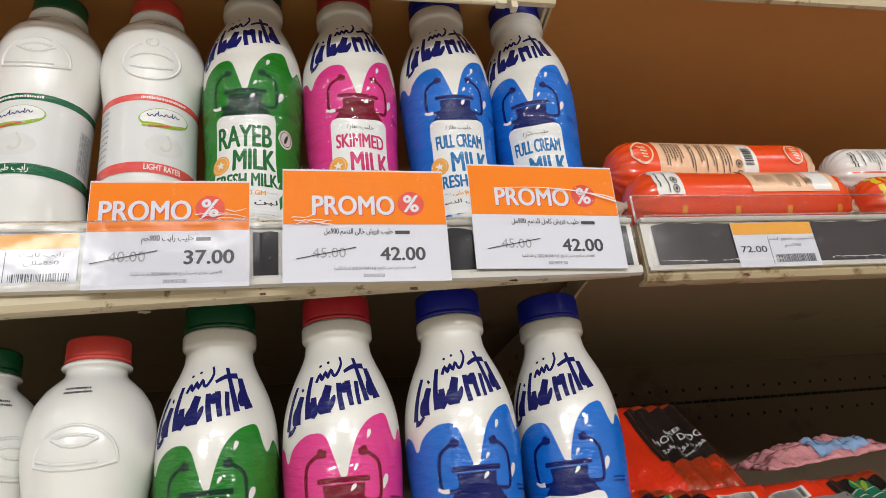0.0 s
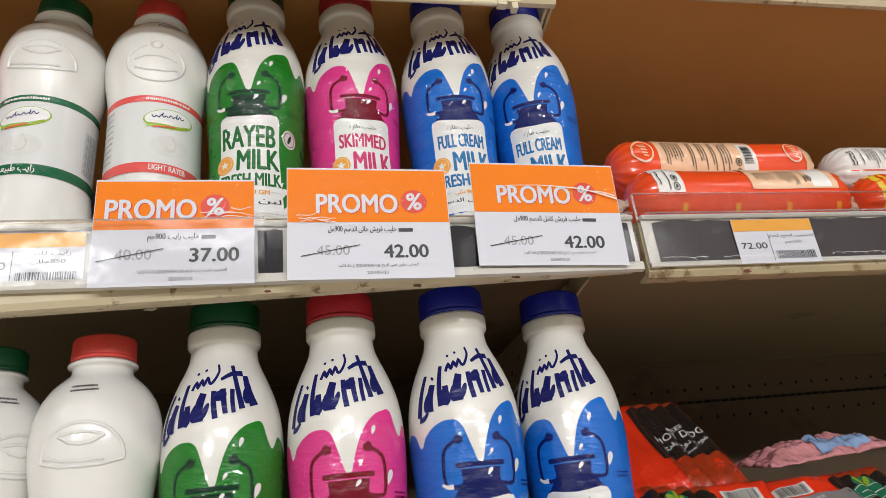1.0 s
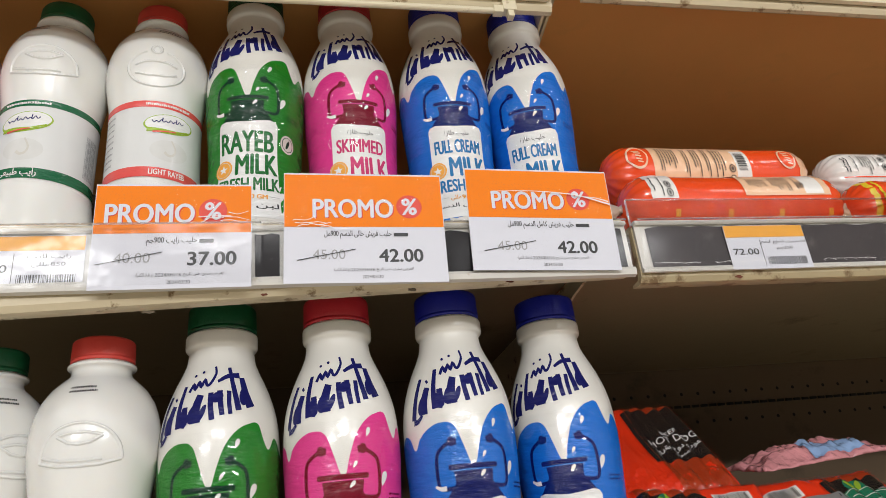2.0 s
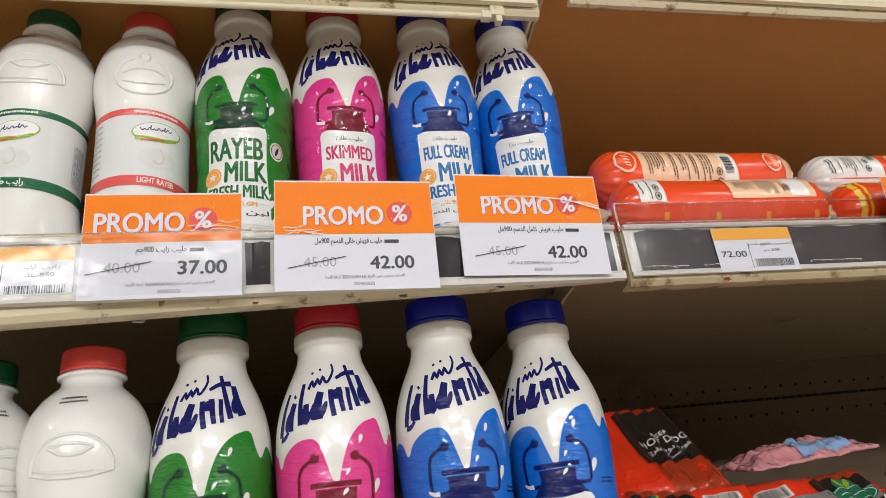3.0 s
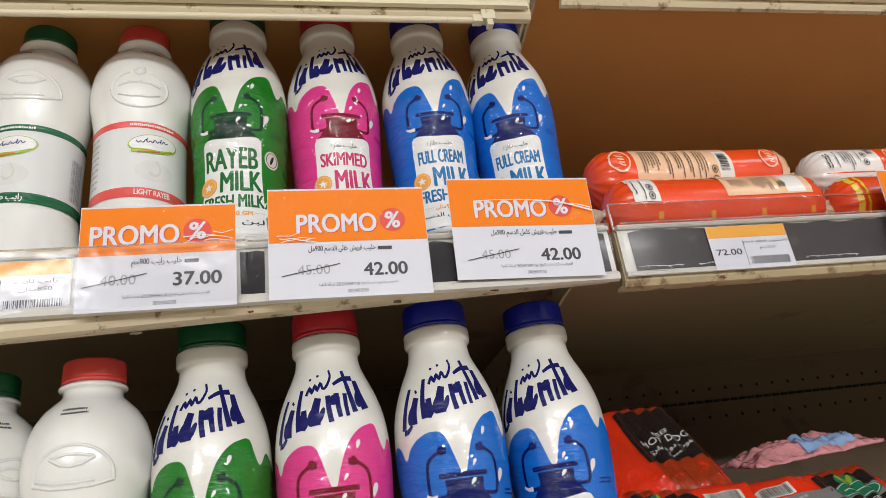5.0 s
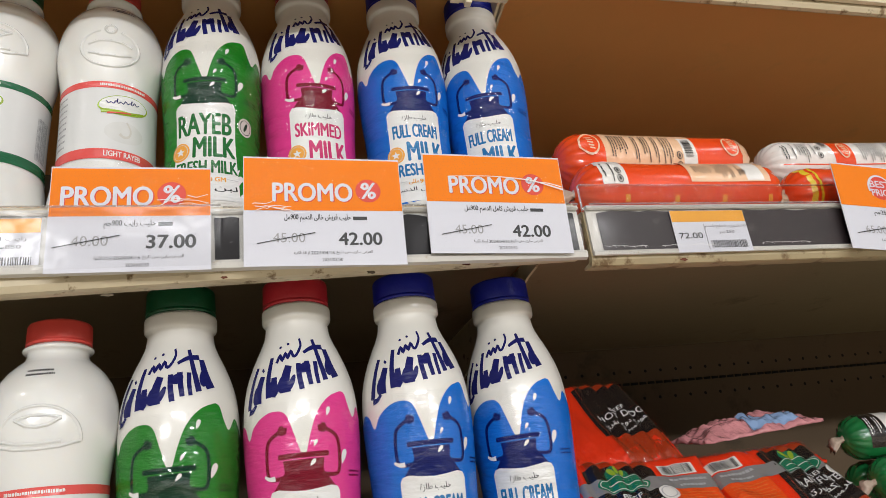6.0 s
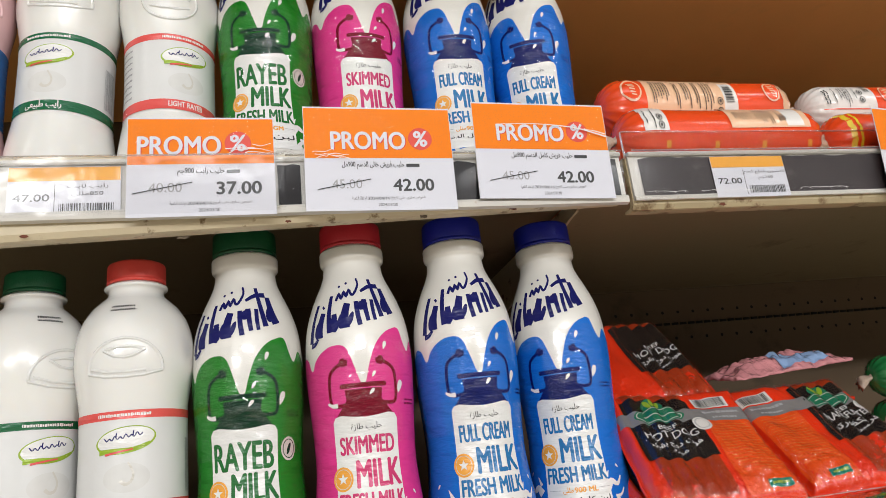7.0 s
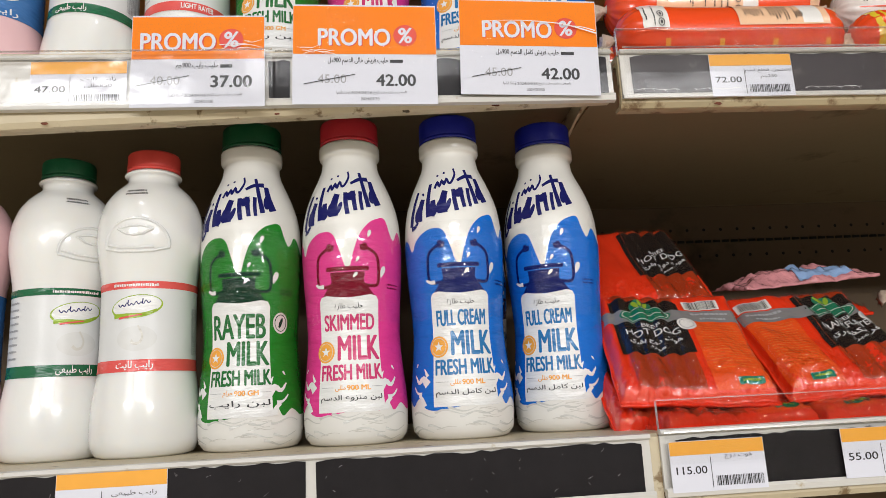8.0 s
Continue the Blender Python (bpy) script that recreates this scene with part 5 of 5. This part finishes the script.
roll_e = chub(0.180, 0.0250, M_REDFILM, [("yellow_band", 0.010, 0.014, -1.5, 2.2, M_YELLOW), ("yellow_band", 0.0165, 0.0185, -1.5, 2.2, M_YELLOW), ("yellow_band", 0.075, 0.079, -1.5, 2.2, M_YELLOW)], [("lines", 0.040, 0.066, 0.2, 0.9)], "dark red meat roll with yellow bands", 11, "meat rolls")
roll_e.matrix_world = pose(0.3740, 0.4000, Z_RIGHT + 0.0256, 0, 0, -1)
roll_f = chub(0.180, 0.0250, M_REDFILM, [("yellow_band", 0.022, 0.026, -1.5, 2.2, M_YELLOW)], [], "dark red meat roll with yellow band", 12, "meat rolls")
roll_f.matrix_world = pose(0.3850, 0.4530, Z_RIGHT + 0.0256, 0, 0, 1)
copy_thing(roll_e, pose(0.5760, 0.4000, Z_RIGHT + 0.0256, 40, 0, 1))
copy_thing(roll_d, pose(0.5860, 0.4290, 1.5130, 50, 0, 1))
copy_thing(roll_f, pose(0.5780, 0.4530, Z_RIGHT + 0.0256, 40, 0, 0))
# unseen rolls added behind the front ones to darken and redden the underside
for row in range(4):
    for k, x in enumerate((0.171, 0.386, 0.592)):
        copy_thing(roll_c, pose(x + 0.004 * (row % 2), 0.5110 + 0.0560 * row, Z_RIGHT + 0.0268, 25 + 30 * k, 0, 0))

GREENS = "green meat rolls"
green_panels = [("white_panel", 0.031, 0.046, -1.1, 1.9, M_WHITEFILM), ("black_panel", 0.014, 0.031, -0.3, 1.8, M_PACKBLACK), ("white_panel", 0.085, 0.096, -1.1, 1.5, M_WHITEFILM)]
green_marks = [("lines", 0.015, 0.027, 0.4, 1.3)]
roll_g = chub(0.165, 0.0198, M_GREENFILM, green_panels, green_marks, "shiny green luncheon meat roll with white bands", 13, GREENS)
roll_g.matrix_world = pose(0.4430, 0.4950, 1.2700, 20, 0, -6)
copy_thing(roll_g, pose(0.4480, 0.4800, 1.2310, 35, 0, -4))
copy_thing(roll_g, pose(0.4620, 0.4640, Z_LOW + 0.0225, 70, 0, -3))
copy_thing(roll_g, pose(0.4560, 0.5150, 1.2300, 20, 0, -4))
copy_thing(roll_g, pose(0.4600, 0.5080, Z_LOW + 0.0210, 20, 0, -3))


# ---- hot dog packs ----
def hot_dog_pack(title, subtitle, seed, label, mirrored=False, plain=False):
    """A flat film pack: four sausages under a black label, a printed flap beside them."""
    W, L = 0.112, 0.128
    ob = thing("sausage_pack", pose(0, 0, 0), label, "sausage pack", "sausage packs")

    def h(x, y):
        ex = min(1, max(0, (W / 2 - 0.002 - abs(x)) / 0.010))
        ey = min(1, max(0, (L / 2 - 0.004 - abs(y)) / 0.016))
        e = max(0, min(ex, ey))
        e = math.sqrt(max(0.0, 1 - (1 - e) ** 2))
        ridge = math.sqrt(math.sin(math.pi * (x + W / 2 - 0.012) / 0.0135) ** 2 + 0.03) - 0.05 if (x < 0.002) != mirrored else 0.75 + 0.15 * math.sin(x * 260)
        wr = noise.noise(Vector((x * 70 + seed, y * 45, 0.3))) * 0.0011 + noise.noise(Vector((x * 190 + seed, y * 120, 1.3))) * 0.0006
        if y < -0.012:
            k = min(1, (-0.012 - y) / 0.02)
            wr += k * (0.0016 * abs(noise.noise(Vector((x * 260 + seed, y * 210, 5.0)))) + 0.0010 * noise.noise(Vector((x * 480, y * 420 + seed, 9.0))))
        return 0.0022 + e * (0.0075 + 0.0040 * ridge) + wr + 0.0012 * math.sin(x * 75 + y * 60 + seed)
    nx, ny = 124, 110
    bm = bmesh.new()
    top = [[bm.verts.new((-W / 2 + W * i / nx, -L / 2 + L * j / ny, 0)) for j in range(ny + 1)] for i in range(nx + 1)]
    for col in top:
        for v in col:
            wob = 0.0012 * noise.noise(Vector((v.co.x * 60, v.co.y * 60, seed)))
            v.co = Vector((v.co.x + wob, v.co.y + wob * 1.3, h(v.co.x, v.co.y)))
    for i in range(nx):
        for j in range(ny):
            bm.faces.new((top[i][j], top[i + 1][j], top[i + 1][j + 1], top[i][j + 1]))
    rim = [top[i][0] for i in range(nx + 1)] + [top[nx][j] for j in range(1, ny + 1)] + [top[i][ny] for i in range(nx - 1, -1, -1)] + [top[0][j] for j in range(ny - 1, 0, -1)]
    low = [bm.verts.new((v.co.x * 0.99, v.co.y * 0.99, 0)) for v in rim]
    m = len(rim)
    for i in range(m):
        bm.faces.new((rim[(i + 1) % m], rim[i], low[i], low[(i + 1) % m]))
    bm.faces.new(low[::-1])
    bmesh.ops.recalc_face_normals(bm, faces=bm.faces)
    part("film_pouch", bm, M_PACKRED, ob, "glossy red film")

    def lay(name, bm2, material, off, note="", d=0.0018):
        for axis in (0, 1):
            vals = [v.co[axis] for v in bm2.verts]
            c = math.ceil(min(vals) / d) * d
            while c < max(vals):
                no = Vector((1, 0, 0)) if axis == 0 else Vector((0, 1, 0))
                bmesh.ops.bisect_plane(bm2, geom=bm2.verts[:] + bm2.edges[:] + bm2.faces[:], plane_co=no * c, plane_no=no, dist=1e-7)
                c += d
        for v in bm2.verts:
            v.co.z = h(v.co.x, v.co.y) + off
        part(name, bm2, material, ob, note)
    rng = random.Random(seed)
    x0, fx = (-W / 2 + 0.044, -W / 2 - 0.064) if mirrored else (-W / 2, -W / 2)
    band0 = -W / 2
    sx = x0 + (0.060 if mirrored else 0.065)
    lay("meat_window", flat([rect(x0 + 0.014, x0 + 0.062, -0.055, 0.056)]), M_MEAT, 0.0004, "sausages seen through the film")
    lay("black_label", flat([[(x0 + 0.010, 0.012), (x0 + 0.064, 0.012), (x0 + 0.064, 0.042), (x0 + 0.055, 0.048), (x0 + 0.036, 0.044), (x0 + 0.020, 0.048), (x0 + 0.010, 0.045)], rect(x0 + 0.010, x0 + 0.064, -0.020, 0.0119)]), M_PACKBLACK, 0.0007)
    if not plain:
        lay("flap_print", flat([rect(fx + 0.068, fx + 0.108, -0.056, 0.022)]), M_PACKORANGE, 0.0005, "orange printed flap")
    if not plain:
        lay("grey_band", flat([rect(band0 + 0.003, W / 2 - 0.003, 0.018, 0.032)]), M_PACKGREY, 0.0009, "silver grey band")
    if not plain:
        lay("emblem", flat([ellipse(x0 + 0.036, 0.026, 0.020, 0.0085, 24), ellipse(x0 + 0.034, 0.037, 0.0085, 0.0080, 18)]), M_LOGOGREEN, 0.0012, "green emblem")
    if not plain:
        lay("emblem_rim", flat(ring(x0 + 0.036, 0.026, 0.0178, 0.0068, 0.0007) + [rect(x0 + 0.024, x0 + 0.048, 0.0252, 0.0261)]), M_CREAMINK, 0.0015)
    if not plain:
        lay("emblem_leaf", flat([ellipse(x0 + 0.034 + dx, 0.038 + dy, 0.0018, 0.0050, 10, -dx * 5000) for dx, dy in ((-0.004, 0), (0, 0.0015), (0.004, 0))]), M_LEAF, 0.0015)
    lay("title", text("BEEF", x0 + 0.030, x0 + 0.044, 0.0102, 0.0142, 0.01), M_WHITEINK, 0.0012)
    lay("title", text(title, x0 + 0.017, x0 + 0.058, 0.0016, 0.0082, 0.008), M_WHITEINK, 0.0012)
    lay("script", text(arabic(subtitle), x0 + 0.018, x0 + 0.057, -0.0092, -0.0024, 0.012), M_WHITEINK, 0.0012)
    lay("script", text(arabic("مبرد"), x0 + 0.031, x0 + 0.043, -0.0150, -0.0112, 0.012), M_WHITEINK, 0.0012)
    if not plain:
        lay("stamp", flat([ellipse(sx, 0.013, 0.0075, 0.0075, 24)]), M_WHITEFILM, 0.0013, "pale round stamp")
    if not plain:
        lay("stamp_ring", flat(ring(sx, 0.013, 0.0051, 0.0051, 0.0007)), M_GREYINK, 0.0016)
    if not plain:
        lay("barcode_panel", flat([rect(fx + 0.069, fx + 0.097, 0.0335, 0.0450)]), M_WHITEFILM, 0.0009)
    if not plain:
        lay("barcode", flat(barcode(fx + 0.071, fx + 0.095, 0.0345, 0.0440, rng)), M_BLACK, 0.0012)
    if not plain:
        lay("band_print", flat(bars(fx + 0.072, fx + 0.102, 0.0260, 0.0290, rng) + bars(fx + 0.078, fx + 0.098, 0.0205, 0.0230, rng)), M_GREYINK, 0.0012)
    if not plain:
        lay("small_print", flat([r for k in range(17) for r in bars(fx + 0.072, fx + 0.105 - 0.004 * rng.random(), 0.0130 - k * 0.0032, 0.0142 - k * 0.0032, rng)]), M_FLAPPRINT, 0.0009)
    lay("green_badge", flat([rrect(fx + 0.084, fx + 0.102, -0.0535, -0.0475, 0.0018)]), M_LOGOGREEN, 0.0012)
    bm = bmesh.new()
    gx, gy = 110, 120
    film = []
    for i in range(gx + 1):
        col = []
        for j in range(gy + 1):
            x, y = -W / 2 + 0.001 + (W - 0.002) * i / gx, -L / 2 + 0.001 + (L - 0.002) * j / gy
            q = Vector((x * 85 + seed, y * 70, 3.1))
            crumple = (1 - abs(noise.noise(q)) * 2.4) * 0.0011 + noise.noise(q * 1.9) * 0.0005
            strength = 0.30 + 0.70 * min(1, max(0, (0.000 - y) / 0.03))
            col.append(bm.verts.new((x, y, h(x, y) + 0.0019 + max(-0.0002, crumple) * strength)))
        film.append(col)
    for p, q in zip(film, film[1:]):
        for k in range(gy):
            bm.faces.new((p[k], q[k], q[k + 1], p[k + 1]))
    part("clear_film", bm, M_PACKFILM, ob, "crinkled clear film")
    lay("badge_print", flat(bars(fx + 0.087, fx + 0.099, -0.0517, -0.0493, rng, True)), M_LEAF, 0.0015)
    return ob


pack = hot_dog_pack("HOT DOG", "هوت دوج بقري", 1, "red film pack of beef hot dogs leaning back")
SLOPE = 43


def lean(x, y, z, slope=SLOPE, turn=-9, yaw=-3):
    return pose(x, y, z, slope, 0, yaw) @ pose(0, 0, 0, 0, 0, turn)


pack.matrix_world = lean(0.2080, 0.4290, 1.2255, 43, -4)
spare = hot_dog_pack("HOT DOG", "هوت دوج بقري", 4, "red film pack of hot dogs behind the front packs", mirrored=True, plain=True)
spare.matrix_world = lean(0.2100, 0.5120, 1.2980, 45, 4)
copy_thing(pack, lean(0.2000, 0.4440, 1.2080, 43, 2))
copy_thing(pack, lean(0.2080, 0.4580, 1.1960, 42, 0))
franks = hot_dog_pack("FRANKFURTER", "فرانكفورتر", 6, "red film pack of frankfurters leaning back, wrinkled and shiny", mirrored=True)
franks.matrix_world = lean(0.3300, 0.4420, 1.2250, 42, 3, -4)
copy_thing(franks, lean(0.3300, 0.4620, 1.2240, 42, 1))
# packs lying flat under the leaning ones
copy_thing(pack, pose(0.2200, 0.4260, Z_LOW + 0.0005, 2, 0, 3))
copy_thing(franks, pose(0.3420, 0.4260, Z_LOW + 0.0005, 2, 0, -4))
for i in range(6):
    copy_thing(pack, pose(0.225 + 0.004 * i, 0.580, Z_LOW + 0.0005 + 0.0165 * i, 0, 0, 2 * i))
    copy_thing(franks, pose(0.372 + 0.003 * i, 0.580, Z_LOW + 0.0005 + 0.0165 * i, 0, 0, -2 * i))


def pouch():
    ob = thing("snack_pouch", pose(0.3850, 0.5500, 1.2910, 8, -4, 4), "crumpled pink and blue shiny film pouch", "pouch")
    bm = bmesh.new()
    nx, ny = 60, 26
    for side in (0, 1):
        g = []
        for i in range(nx + 1):
            col = []
            for j in range(ny + 1):
                x, y = -0.070 + 0.140 * i / nx, -0.03 + 0.06 * j / ny
                e = max(0.0, 1 - abs(x / 0.070) ** 4) * max(0.0, 1 - abs(y / 0.03) ** 2)
                w = noise.noise(Vector((x * 60, y * 90, 2.0))) * 0.006 + noise.noise(Vector((x * 170, y * 160, 4.0))) * 0.0025
                col.append(bm.verts.new((x, y, (0.013 * e + w) if side else (-0.002 + 0.25 * w))))
            g.append(col)
        for i in range(nx):
            for j in range(ny):
                f = (g[i][j], g[i + 1][j], g[i + 1][j + 1], g[i][j + 1])
                bm.faces.new(f if side else f[::-1])
        if side == 0:
            lower = g
        else:
            ring = lambda q: [q[i][0] for i in range(nx + 1)] + [q[nx][j] for j in range(1, ny + 1)] + [q[i][ny] for i in range(nx - 1, -1, -1)] + [q[0][j] for j in range(ny - 1, 0, -1)]
            a, b = ring(lower), ring(g)
            for i in range(len(a)):
                bm.faces.new((a[i], a[(i + 1) % len(a)], b[(i + 1) % len(a)], b[i]))
    bmesh.ops.recalc_face_normals(bm, faces=bm.faces)
    part("film", bm, M_POUCH, ob, "pink shiny film")
    bm = bmesh.new()
    nx, ny = 34, 12
    g = []
    for i in range(nx + 1):
        col = []
        for j in range(ny + 1):
            x, y = -0.012 + 0.062 * i / nx, -0.026 + 0.022 * j / ny
            e = max(0.0, 1 - abs(x / 0.070) ** 4) * max(0.0, 1 - abs(y / 0.03) ** 2)
            w = noise.noise(Vector((x * 60, y * 90, 2.0))) * 0.006 + noise.noise(Vector((x * 170, y * 160, 4.0))) * 0.0025
            col.append(bm.verts.new((x, y, 0.0008 + 0.013 * e + w)))
        g.append(col)
    for i in range(nx):
        for j in range(ny):
            bm.faces.new((g[i][j], g[i + 1][j], g[i + 1][j + 1], g[i][j + 1]))
    part("blue_print", bm, M_POUCHB, ob, "pale blue print")


pouch()
